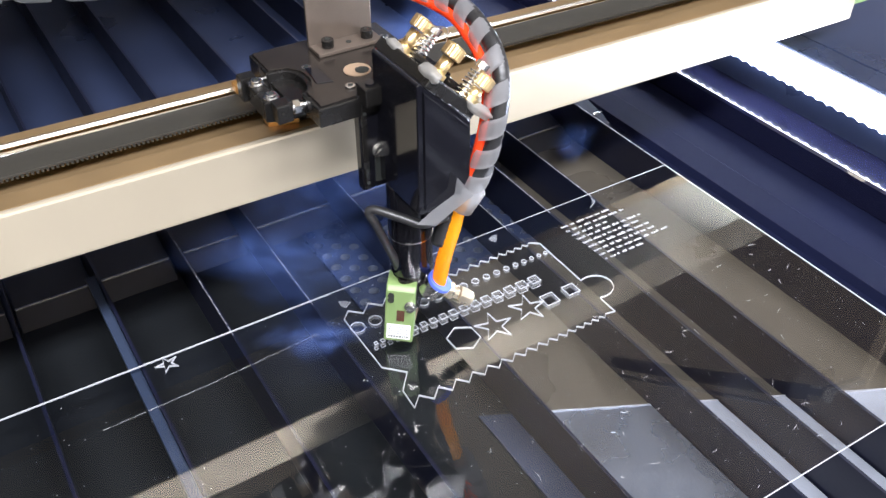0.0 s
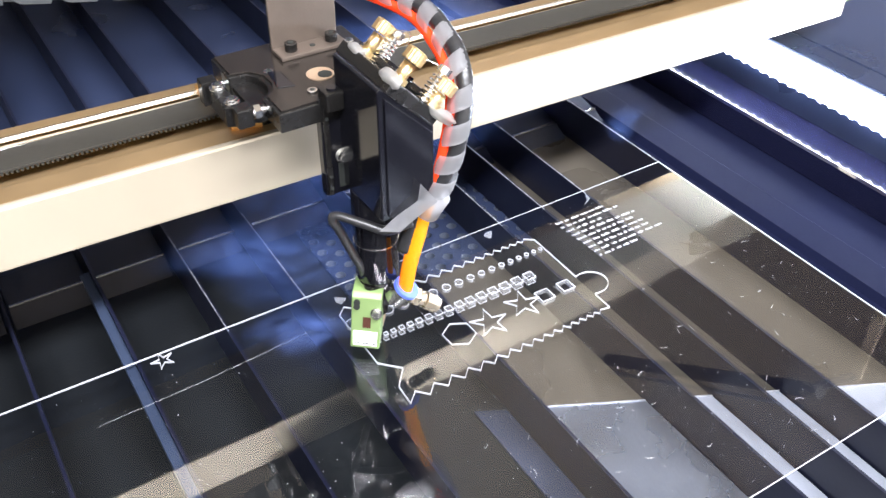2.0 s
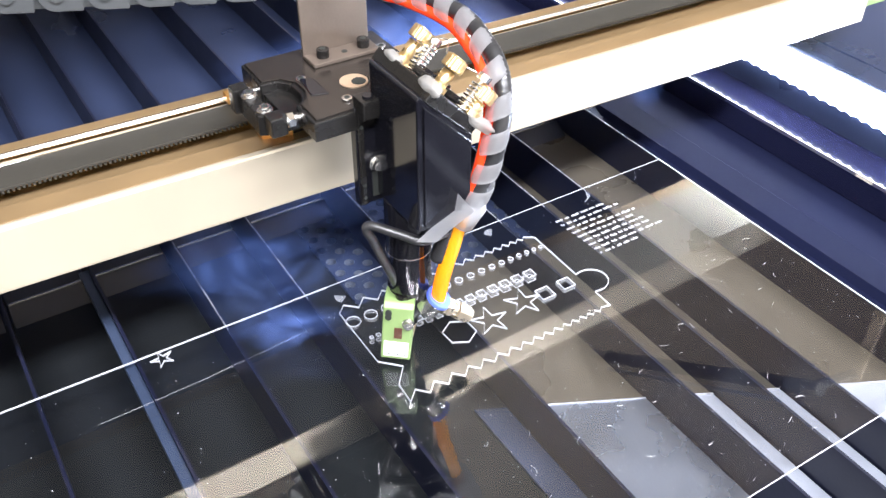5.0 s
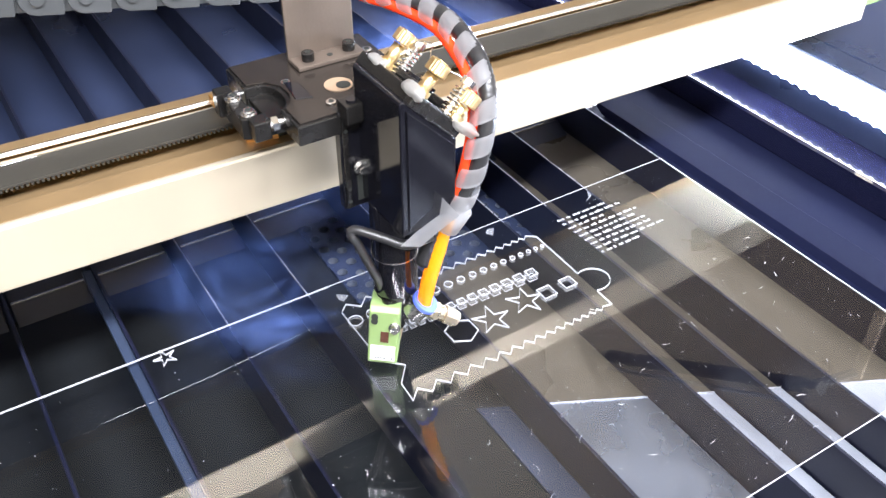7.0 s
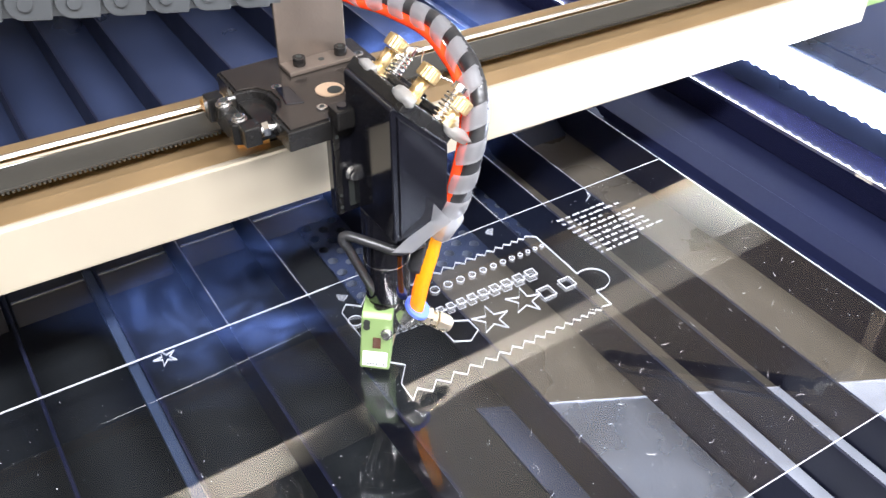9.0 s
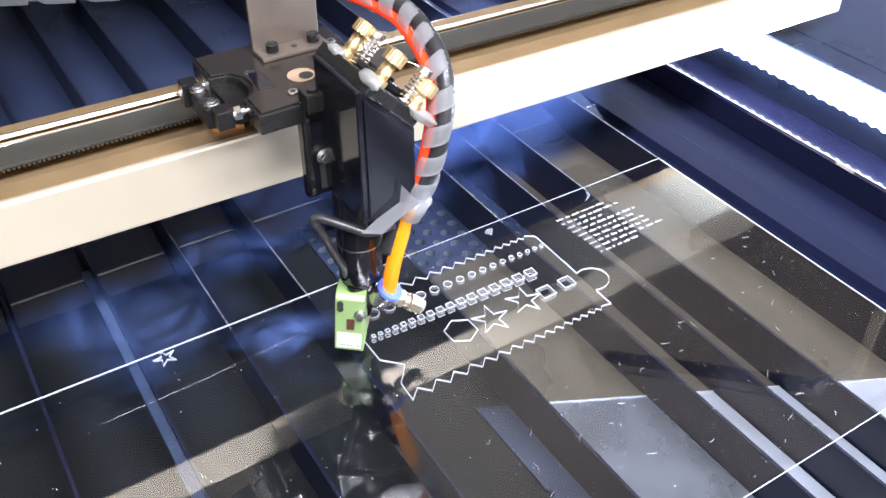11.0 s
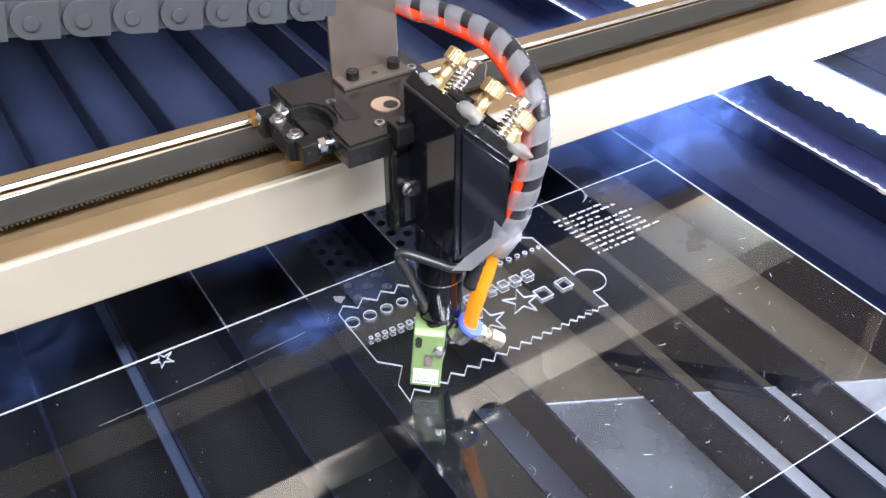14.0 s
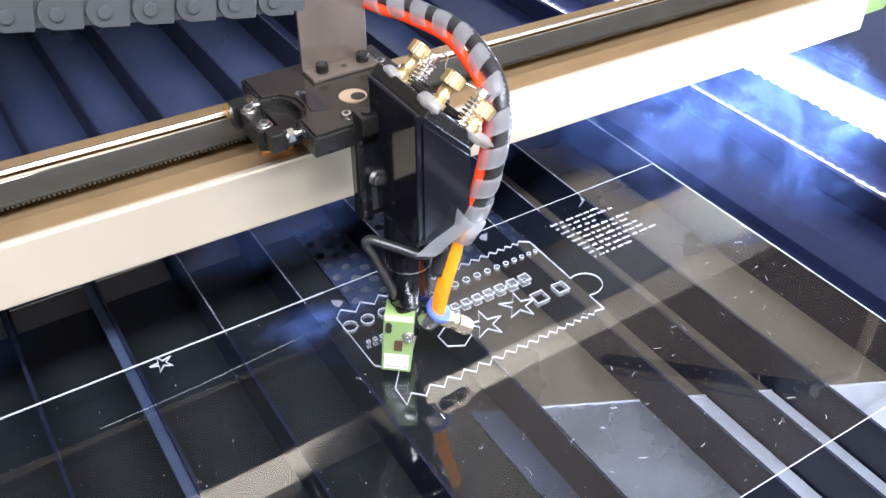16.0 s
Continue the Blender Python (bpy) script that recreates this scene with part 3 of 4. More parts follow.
def scrap_plate():
    o = Vector((0.1705, 0.2455))
    d = Vector((0.1628, -0.082)).normalized()
    n = Vector((d.y, -d.x))
    n = n if n.y < 0 else -n
    def spans(a, c):
        """The stretch of the plate that shows between two slats."""
        pts = []
        for x in (a, c):
            pts.append((x, o.y + (x - o.x) * d.y / d.x))
        return [pts[0], pts[1], (c, -0.015), (a, -0.015)]
    def rim(a, c):
        """The ragged bright edge of a plate between two slats."""
        far, near, n = [], [], 14
        for k in range(n + 1):
            x = a + (c - a) * k / n
            y = o.y + (x - o.x) * d.y / d.x
            far.append((x, y - 0.0001)), near.append((x, y - rng.uniform(0.0003, 0.0010)))
        return far + near[::-1]
    rng = random.Random(31)
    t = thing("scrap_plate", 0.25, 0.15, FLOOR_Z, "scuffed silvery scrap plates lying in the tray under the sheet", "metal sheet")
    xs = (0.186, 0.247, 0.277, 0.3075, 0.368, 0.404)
    # left strip painted shaded, strips past x 0.24 painted lit
    part("plate_strip", prism(spans(0.1705, 0.1845), "z", FLOOR_Z + 0.0005, FLOOR_Z + 0.002), PLATE_SHADED, t, "plate strip in a darker, shaded colour")
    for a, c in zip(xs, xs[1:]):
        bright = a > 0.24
        part("plate_strip", prism(spans(a + 0.003, c - 0.001), "z", FLOOR_Z + 0.0005, FLOOR_Z + 0.002), PLATE_LIT if bright else PLATE, t, "plate strip in a brighter, lit colour" if bright else "dull blue-grey plate")
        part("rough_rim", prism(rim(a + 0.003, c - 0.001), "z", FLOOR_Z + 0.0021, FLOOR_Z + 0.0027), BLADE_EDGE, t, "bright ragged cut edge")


# ---------------------------------------------------------------- gantry
GANTRY = thing("gantry_beam", 0.15, 0.315, 0.07, "pale aluminium gantry beam with a toothed belt on top", "gantry beam")


def gantry():
    x0, x1 = -0.60, 0.500
    part("front_wall", box(x0, x1, 0.3150, 0.3185, 0.0728, 0.1016, 0.0014), ALU, GANTRY, "pale satin aluminium face")
    part("top_lip", box(x0, x1, 0.3186, 0.3300, 0.0980, 0.1012, 0.0005), ALU_TOP, GANTRY)
    part("channel_floor", box(x0, x1, 0.3301, 0.3680, 0.0860, 0.0930), ALU_TOP, GANTRY)
    part("inner_wall", box(x0, x1, 0.3276, 0.3300, 0.0931, 0.0979), ALU_TOP, GANTRY)
    part("back_wall", box(x0, x1, 0.3682, 0.3772, 0.0728, 0.1008, 0.0007), ALU_TOP, GANTRY)
    part("guide_rail", rod((x0, 0.3662, 0.1016), (x1, 0.3662, 0.1016), 0.0011, n=12), STEEL, GANTRY, "bright steel guide rail")
    part("rail_seat", box(x0, x1, 0.3594, 0.3650, 0.0931, 0.0996), ALU, GANTRY, "pale rail seat")
    part("guide_rail", rod((x0, 0.3606, 0.1000), (x1, 0.3606, 0.1000), 0.0009, n=12), STEEL, GANTRY)
    # the belt slants a little away from the rail on its way to the far pulley
    def near(x):
        return 0.3447 - 0.0030 * max(0.0, min(1.0, (0.11 - x) / 0.16)) - 0.004 * max(0.0, (-0.05 - x))
    run = [(x0, near(x0)), (-0.05, near(-0.05)), (0.11, near(0.11)), (x1 - 0.03, 0.3447)]
    part("belt", prism(run + [(x1 - 0.03, 0.3622), (0.11, 0.3622), (-0.05, 0.3577), (x0, 0.3570)], "z", 0.0998, 0.1010, 0.0002), BELT, GANTRY, "dark toothed rubber belt")
    b = bmesh.new()
    x = -0.05
    while x < 0.46:
        prism([(x, near(x) + 0.002), (x, near(x) - 0.0004), (x + 0.0003, near(x) - 0.0009), (x + 0.0009, near(x) - 0.0009), (x + 0.0012, near(x) - 0.0004), (x + 0.0012, near(x) + 0.002)], "z", 0.0990, 0.0997, 0, b)
        x += 0.0020
    tagged(part("belt_teeth", b, BELT, GANTRY), kind="stuff")
    part("end_block", box(x1 + 0.008, x1 + 0.036, 0.325, 0.385, 0.075, 0.108, 0.002), GREEN, GANTRY, "green end block")
    part("bottom_wall", box(x0, x1, 0.3186, 0.3681, 0.0730, 0.0755), ALU, GANTRY)


# ---------------------------------------------------------------- laser head
HEAD = thing("laser_head", 0.15, 0.27, 0.0, "black laser cutting head with brass adjusting screws on the gantry", "laser head")


def screw(p, way, r, h, material, parent, name="screw", socket=True):
    p, way = Vector(p), Vector(way).normalized()
    s = part(name, rod(p, p + way * h, r, n=16, r=r * 0.15), material, parent)
    if socket:
        part("socket", rod(p + way * h, p + way * (h + 0.0002), r * 0.5, n=6), DARKHOLE, s)
    return s


def carriage():
    # main plate with a round-bottomed bay towards the belt clamp
    bay = [(0.1185 + 0.0055 * math.cos(radians(a)), 0.3110 + 0.0110 * math.sin(radians(a))) for a in range(-90, 91, 15)]
    poly = [(0.1185, 0.2835), (0.1760, 0.2835), (0.1760, 0.3430), (0.1130, 0.3430), (0.1130, 0.3225)] + bay[::-1] + [(0.1185, 0.2965)]
    part("carriage_plate", prism(poly, "z", 0.1205, 0.1290, 0.0006), BLACKSOFT, HEAD, "black carriage plate")
    part("cover_sheet", prism([(0.1200, 0.2850), (0.1750, 0.2850), (0.1750, 0.3418), (0.1142, 0.3418), (0.1142, 0.3238), (0.1215, 0.3222), (0.1258, 0.3160), (0.1262, 0.3080), (0.1235, 0.3012), (0.1200, 0.2985)], "z", 0.1291, 0.1299, 0.0002), COVER, HEAD, "dark brown steel cover sheet")
    part("beam_hole", rod((0.1460, 0.3040, 0.1299), (0.1460, 0.3040, 0.1303), 0.0058, n=28), COPPERPALE, HEAD, "round opening with pale ring")
    part("hole_shade", rod((0.1475, 0.3025, 0.1303), (0.1475, 0.3025, 0.1305), 0.0030, n=20), DARKHOLE, HEAD)
    for p in ((0.1290, 0.3180, 0.1291), (0.1370, 0.2925, 0.1299), (0.1702, 0.3250, 0.13)):
        screw(p, (0, 0, 1), 0.0022, 0.0009, STEEL, HEAD)
    # belt clamp: bar, two end blocks, bolts towards the plate
    part("clamp_bar", prism([(0.1040, 0.3050), (0.1100, 0.3020), (0.1110, 0.3260), (0.1045, 0.3285)], "z", 0.1170, 0.1262, 0.0006), BLACKSOFT, HEAD)
    part("clamp_block", box(0.1060, 0.1130, 0.2965, 0.3038, 0.1192, 0.1275, 0.0007), BLACKSOFT, HEAD)
    part("clamp_block", box(0.1025, 0.1095, 0.3262, 0.3325, 0.1165, 0.1275, 0.0007), BLACKSOFT, HEAD)
    for x, y in ((0.1082, 0.3072), (0.1075, 0.3215)):
        b = screw((x, y, 0.1262), (0, 0, 1), 0.0024, 0.0022, STEEL, HEAD, "clamp_bolt")
        part("washer", rod((x, y, 0.1262), (x, y, 0.1268), 0.0033, n=18), STEEL, b)
    for y in (0.3000, 0.3290):
        b = part("tension_bolt", rod((0.1100, y, 0.1235), (0.1200, y, 0.1235), 0.0015, n=12), STEEL, HEAD)
        part("nut", rod((0.1140, y, 0.1235), (0.1167, y, 0.1235), 0.0031, n=6), STEEL, b)
    part("belt_guide", box(0.1100, 0.1170, 0.3590, 0.3650, 0.1030, 0.1075, 0.0006), COPPER, HEAD, "orange bronze slider")
    part("belt_guide", prism([(0.1120, 0.3260), (0.1250, 0.3225), (0.1250, 0.3275), (0.1120, 0.3320)], "z", 0.1018, 0.1040, 0.0004), COPPER, HEAD)
    part("bay_block", box(0.1135, 0.1270, 0.3005, 0.3220, 0.1180, 0.1255, 0.0006), BLACKSOFT, HEAD)
    part("slider_block", box(0.1230, 0.1720, 0.3230, 0.3425, 0.1020, 0.1204, 0.001), BLACKSOFT, HEAD)
    # upright bracket of the cable chain
    br = part("chain_bracket", box(0.1370, 0.1680, 0.3320, 0.3338, 0.1300, 0.215, 0.0005), BRACKET, HEAD, "brown blued steel bracket")
    part("foot", box(0.1370, 0.1680, 0.3215, 0.3319, 0.1300, 0.1318, 0.0005), BRACKET, br)
    for x in (0.1435, 0.1625):
        b = part("bolt", rod((x, 0.3265, 0.1318), (x, 0.3265, 0.1356), 0.0027, n=18, r=0.0004), BLACKSOFT, br)
        part("socket", rod((x, 0.3265, 0.1356), (x, 0.3265, 0.1358), 0.0014, n=6), DARKHOLE, b)
    part("slot", rod((0.1535, 0.3265, 0.1318), (0.1535, 0.3265, 0.1320), 0.0013, n=14), DARKHOLE, br)
    part("limit_flag", box(0.166, 0.175, 0.3432, 0.349, 0.118, 0.1255, 0.001), GREEN, HEAD, "small green end-stop block")


def head_body():
    part("mount_plate", box(0.1355, 0.1500, 0.2838, 0.2884, 0.0840, 0.1300, 0.0006), BLACK, HEAD, "black mounting plate")
    part("slide_strip", box(0.1362, 0.1385, 0.2822, 0.2837, 0.0850, 0.1290, 0.0004), BLACKSOFT, HEAD)
    for z in (0.0885, 0.0945, 0.122):
        part("bore", rod((0.1374, 0.2819, z), (0.1374, 0.2822, z), 0.0008, n=10), DARKHOLE, HEAD)
    s = screw((0.1432, 0.2837, 0.1035), (0, -1, 0.0), 0.0033, 0.0016, STEEL, HEAD, "lock_screw", False)
    part("cap", rod((0.1432, 0.2821, 0.1035), (0.1432, 0.2790, 0.1035), 0.0022, n=16, r=0.0003), STEEL, s)
    part("slot", box(0.1417, 0.1447, 0.2832, 0.2838, 0.0870, 0.0990, 0.0002), DARKHOLE, HEAD)
    part("ear", box(0.1362, 0.1438, 0.2775, 0.2860, 0.1270, 0.1352, 0.0008), BLACKSOFT, HEAD)
    part("ear_bolt", rod((0.1405, 0.2815, 0.1352), (0.1405, 0.2815, 0.1360), 0.0021, n=16), BLACK, HEAD)
    prof = [(0.1440, 0.0880), (0.1440, 0.1470), (0.1448, 0.1478), (0.1462, 0.1474), (0.1683, 0.1253), (0.1683, 0.0990), (0.1610, 0.0880)]
    part("mirror_housing", prism(prof, "y", 0.2505, 0.2860, 0.0007), BLACK, HEAD, "glossy black mirror housing")
    part("front_cover", prism([(0.1466, 0.0900), (0.1466, 0.1440), (0.1674, 0.1232), (0.1674, 0.1000), (0.1600, 0.0900)], "y", 0.2496, 0.2504, 0.0003), BLACK, HEAD)
    part("wedge_block", prism([(0.1262, 0.3020), (0.1330, 0.3000), (0.1330, 0.3150), (0.1280, 0.3170)], "z", 0.1291, 0.1303, 0.0003), BLACK, HEAD)
    n, d = Vector((0.7071, 0, 0.7071)), Vector((0.7071, 0, -0.7071))
    top = Vector((0.1440, 0, 0.1475))
    def on(s, y, h):
        return top + d * s + n * h + Vector((0, y, 0))
    # tilting mirror plate over the slope
    pl = [on(0.003, 0, 0.0012), on(0.0318, 0, 0.0012), on(0.0318, 0, 0.0068), on(0.003, 0, 0.0068)]
    part("mirror_plate", prism([(v.x, v.z) for v in pl], "y", 0.2497, 0.2900, 0.0007), BLACKSOFT, HEAD, "black tilting mirror plate")
    pl = [on(0.0125, 0, 0.0069), on(0.0300, 0, 0.0069), on(0.0300, 0, 0.0100), on(0.0125, 0, 0.0100)]
    part("mirror_cap", prism([(v.x, v.z) for v in pl], "y", 0.2610, 0.2880, 0.0007), BLACKSOFT, HEAD)
    part("plate_shim", rod(on(0.021, 0.273, 0.0100), on(0.021, 0.273, 0.0112), 0.0068, n=24), BLACK, HEAD)
    for s, y, h in ((0.0115, 0.2840, 0.0212), (0.0112, 0.2580, 0.0198), (0.0270, 0.2520, 0.0178)):
        k = part("adjusting_screw", rod(on(s, y, 0.0068), on(s, y, h - 0.0045), 0.0026, n=20), BRASS, HEAD, "brass adjusting screw", True)
        part("knurled_knob", knurl(on(s, y, h - 0.0040), on(s, y, h + 0.0012), 0.0044), BRASS, k)
        part("knob_face", rod(on(s, y, h + 0.0012), on(s, y, h + 0.0015), 0.0030, n=24), BRASS, k)
        part("lock_nut", rod(on(s, y, 0.0070), on(s, y, 0.0092), 0.0036, n=24), BRASS, k)
    for s, y in ((0.0150, 0.2790), (0.0235, 0.2540)):
        k = part("spring", coil(on(s, y, 0.0065), on(s, y, 0.0185), 0.0026, 0.00042, 7), STEEL, HEAD, "bright coil spring")
        part("spring_pin", rod(on(s, y, 0.0062), on(s, y, 0.0200), 0.0012, n=10), STEEL, k)
        part("pin_head", rod(on(s, y, 0.0195), on(s, y, 0.0225), 0.0028, n=14, r=0.0003), STEEL, k)
    # blobs of white sealing glue
    for s, y, r in ((0.0050, 0.2815, 0.0056), (0.0042, 0.2535, 0.0068), (0.0325, 0.2497, 0.0058)):
        b = bmesh.new()
        bmesh.ops.create_icosphere(b, subdivisions=3, radius=1)
        for v in b.verts:
            v.co *= 1 + 0.35 * noise.noise(v.co * 1.3 + Vector((s * 900, 0, 0)))
            v.co = on(s, y, 0.0066) + d * v.co.x * r * (1.5 if s > 0.03 else 0.5) + Vector((0, v.co.y * r * (0.45 if s > 0.03 else 1.0), 0)) + n * v.co.z * r * 0.42
        part("glue_blob", b, GLUE, HEAD, "white sealing glue", True)
    part("wire", tube(spline([on(0.0125, 0.2805, 0.021), on(0.012, 0.270, 0.024), on(0.0105, 0.262, 0.019), on(0.021, 0.2560, 0.021)]), 0.0003, 6), STEEL, HEAD)
    # lens tube and nozzle
    part("lens_tube", rod((0.1535, 0.2760, 0.0400), (0.1535, 0.2760, 0.0880), 0.0100, n=40, r=0.0005), BLACK, HEAD, "glossy black lens tube", True)
    part("tube_ring", rod((0.1535, 0.2760, 0.0600), (0.1535, 0.2760, 0.0606), 0.0102, n=40), STEEL, HEAD)
    part("nozzle", rod((0.1535, 0.2780, 0.0150), (0.1535, 0.2770, 0.0400), 0.0045, 0.0092, n=32), BLACK, HEAD, "tapered nozzle", True)
    part("nozzle_tip", rod((0.1535, 0.2780, 0.0050), (0.1535, 0.2780, 0.0150), 0.0022, 0.0042, n=24), COPPERPALE, HEAD)
    part("spacer_block", box(0.1470, 0.1560, 0.2690, 0.2790, 0.0240, 0.0380, 0.001), BLACKSOFT, HEAD)
    # air inlet with blue collar and brass elbow
    f = part("air_fitting", rod((0.1560, 0.2660, 0.0300), (0.1600, 0.2625, 0.0365), 0.0052, n=24, r=0.0006), STEEL, HEAD)
    part("collar", rod((0.1600, 0.2625, 0.0365), (0.1609, 0.2617, 0.0382), 0.0062, n=32, r=0.0005), BLUE, f, "blue push-in collar")
    e = part("brass_elbow", rod((0.1630, 0.2640, 0.0300), (0.1695, 0.2618, 0.0268), 0.0036, n=20, r=0.0004), PALEBRASS, HEAD, "pale brass elbow")
    part("hex_nut", rod((0.1695, 0.2615, 0.0265), (0.1738, 0.2598, 0.0232), 0.0046, n=6, r=0.0003), PALEBRASS, e)
    part("end_collar", rod((0.1738, 0.2598, 0.0232), (0.1752, 0.2592, 0.0221), 0.0036, n=20, r=0.0003), PALEBRASS, e)
    part("hex_nut", rod((0.1645, 0.2637, 0.0295), (0.1675, 0.2628, 0.0284), 0.0046, n=6, r=0.0003), PALEBRASS, e)


def knurl(p, q, r):
    p, q = Vector(p), Vector(q)
    b = bmesh.new()
    way = (q - p).normalized()
    s = way.orthogonal().normalized()
    u = way.cross(s)
    n, rings = 48, []
    for f, k in ((0, 0.9), (0.08, 1), (0.92, 1), (1, 0.88)):
        rings.append([b.verts.new(p.lerp(q, f) + (s * math.cos(i * math.tau / n) + u * math.sin(i * math.tau / n)) * r * k * (1 if i % 2 else 0.965)) for i in range(n)])
    for a, c in zip(rings, rings[1:]):
        for i in range(n):
            b.faces.new((a[i], a[(i + 1) % n], c[(i + 1) % n], c[i]))
    b.faces.new(rings[0][::-1]), b.faces.new(rings[-1])
    return b


def sensor():
    x0, x1, y0, y1, z0, z1 = 0.1322, 0.1485, 0.2650, 0.2780, 0.0035, 0.0368
    s = part("proximity_sensor", prism([(y0, z0), (y0, z1 - 0.002), (y0 + 0.002, z1), (y1, z1), (y1, z0)], "x", x0, x1, 0.0008), GREEN, HEAD, "olive green proximity sensor with a white label")
    part("label_plate", box(x0 + 0.0015, x1 - 0.0015, y0 - 0.0003, y0 - 0.0001, 0.0055, 0.0145), PAPER, s)
    b = None
    rng = random.Random(3)
    for i, z in enumerate((0.0070, 0.0090, 0.0103, 0.0116, 0.0130)):
        x = x0 + 0.0025
        while x < x1 - 0.0035:
            w = rng.uniform(0.0006, 0.0016)
            b = box(x, min(x + w, x1 - 0.0025), y0 - 0.0005, y0 - 0.0003, z - (0.0006 if i == 0 else 0.0002), z + (0.0006 if i == 0 else 0.0002), 0, b)
            x += w + 0.0005
    part("label_print", b, INK, s)
    w = box(0.1388, 0.1432, y0 - 0.0005, y0 - 0.0001, 0.0170, 0.0235, 0.0003)
    part("indicator", w, AMBER, s, "dark amber indicator window")
    part("bore", rod((0.1352, y0 - 0.0006, 0.0320), (0.1352, y0 - 0.0001, 0.0320), 0.0018, n=18), DARKHOLE, s)
    part("bore_lower", rod((0.1352, y0 - 0.0006, 0.0295), (0.1352, y0 - 0.0001, 0.0295), 0.0018, n=18), DARKHOLE, s)
    k = part("fixing_screw", rod((0.1460, y0 - 0.0022, 0.0265), (0.1460, y0 - 0.0001, 0.0265), 0.0024, n=18, r=0.0004), STEEL, s)
    part("washer", rod((0.1460, y0 - 0.0006, 0.0265), (0.1460, y0 - 0.0001, 0.0265), 0.0032, n=20), STEEL, k)
    part("grommet", rod((0.1412, 0.2715, z1), (0.1412, 0.2715, z1 + 0.0020), 0.0036, n=20, r=0.0005), BLACKSOFT, s)
    path = spline([(0.1457, 0.2745, 0.0430), (0.1443, 0.2735, 0.0480), (0.1402, 0.2725, 0.0583), (0.1342, 0.2720, 0.0747), (0.1314, 0.2715, 0.0809), (0.1333, 0.2700, 0.0834), (0.1415, 0.2620, 0.0810), (0.1490, 0.2560, 0.0785), (0.1600, 0.2550, 0.0790)])
    part("sensor_cable", tube(path, 0.0020, 12), CABLE, HEAD, "thin black sensor cable", True)
    # the sensor stands turned a little away from the beam
    p = Vector((0.1445, 0.2745, 0.0))
    q = Vector((0.14035, 0.2715, 0.0))
    base = origin_of(HEAD)
    s.matrix_basis = Matrix.Translation(p - base) @ Matrix.Rotation(radians(4.5), 4, (0.53, 0.85, 0)) @ Matrix.Rotation(radians(-36), 4, "Z") @ Matrix.Diagonal((0.84, 1, 1, 1)) @ Matrix.Translation(base - q)


# ---------------------------------------------------------------- smoke
PUFFS = []


def smoke_puff(wide, high, turn, seed, way, spin=0.8, lean=0.0, layers=1, stuff=None):
    """A wisp of smoke: wavy, see-through veils that drift along way, rows of (seconds, x, y, z)."""
    _, x, y, z = way[0]
    t = thing("smoke_wisp", x, y, z, "thin blue smoke wisp drifting from the cut", "smoke", "smoke wisps")
    for layer in range(layers):
        b = bmesh.new()
        uv = b.loops.layers.uv.new("UVMap")
        nu, nv = 26, 18
        o = Vector((seed * 7.3, layer * 3.1, 0))
        deep = 0.16 * wide * (layer - (layers - 1) / 2)
        size = 1 - 0.22 * layer
        grid, where = [], {}
        for j in range(nv + 1):
            row = []
            for i in range(nu + 1):
                u, v = i / nu * 2 - 1, j / nv * 2 - 1
                wob = noise.noise(Vector((u * 1.6, v * 1.6, 0)) + o)
                curl = noise.noise(Vector((v * 1.3, 2.0 + layer, seed)))
                p = Vector((u * wide * size + 0.30 * wide * curl, deep + 0.20 * wide * wob, v * high * size))
                p.rotate(Euler((radians(lean), 0, radians(turn))))
                q = b.verts.new(p)
                where[q] = (u * (1.28 + 0.4 * wob), v * (1.28 + 0.4 * wob))
                row.append(q)
            grid.append(row)
        for j in range(nv):
            for i in range(nu):
                f = b.faces.new((grid[j][i], grid[j][i + 1], grid[j + 1][i + 1], grid[j + 1][i]))
                for l in f.loops:
                    l[uv].uv = where[l.vert]
        ob = new("veil", mesh_of("veil", b, stuff or SMOKE, True))
        ob.parent = t
        ob.visible_shadow = False
    PUFFS.append((t, way, spin))


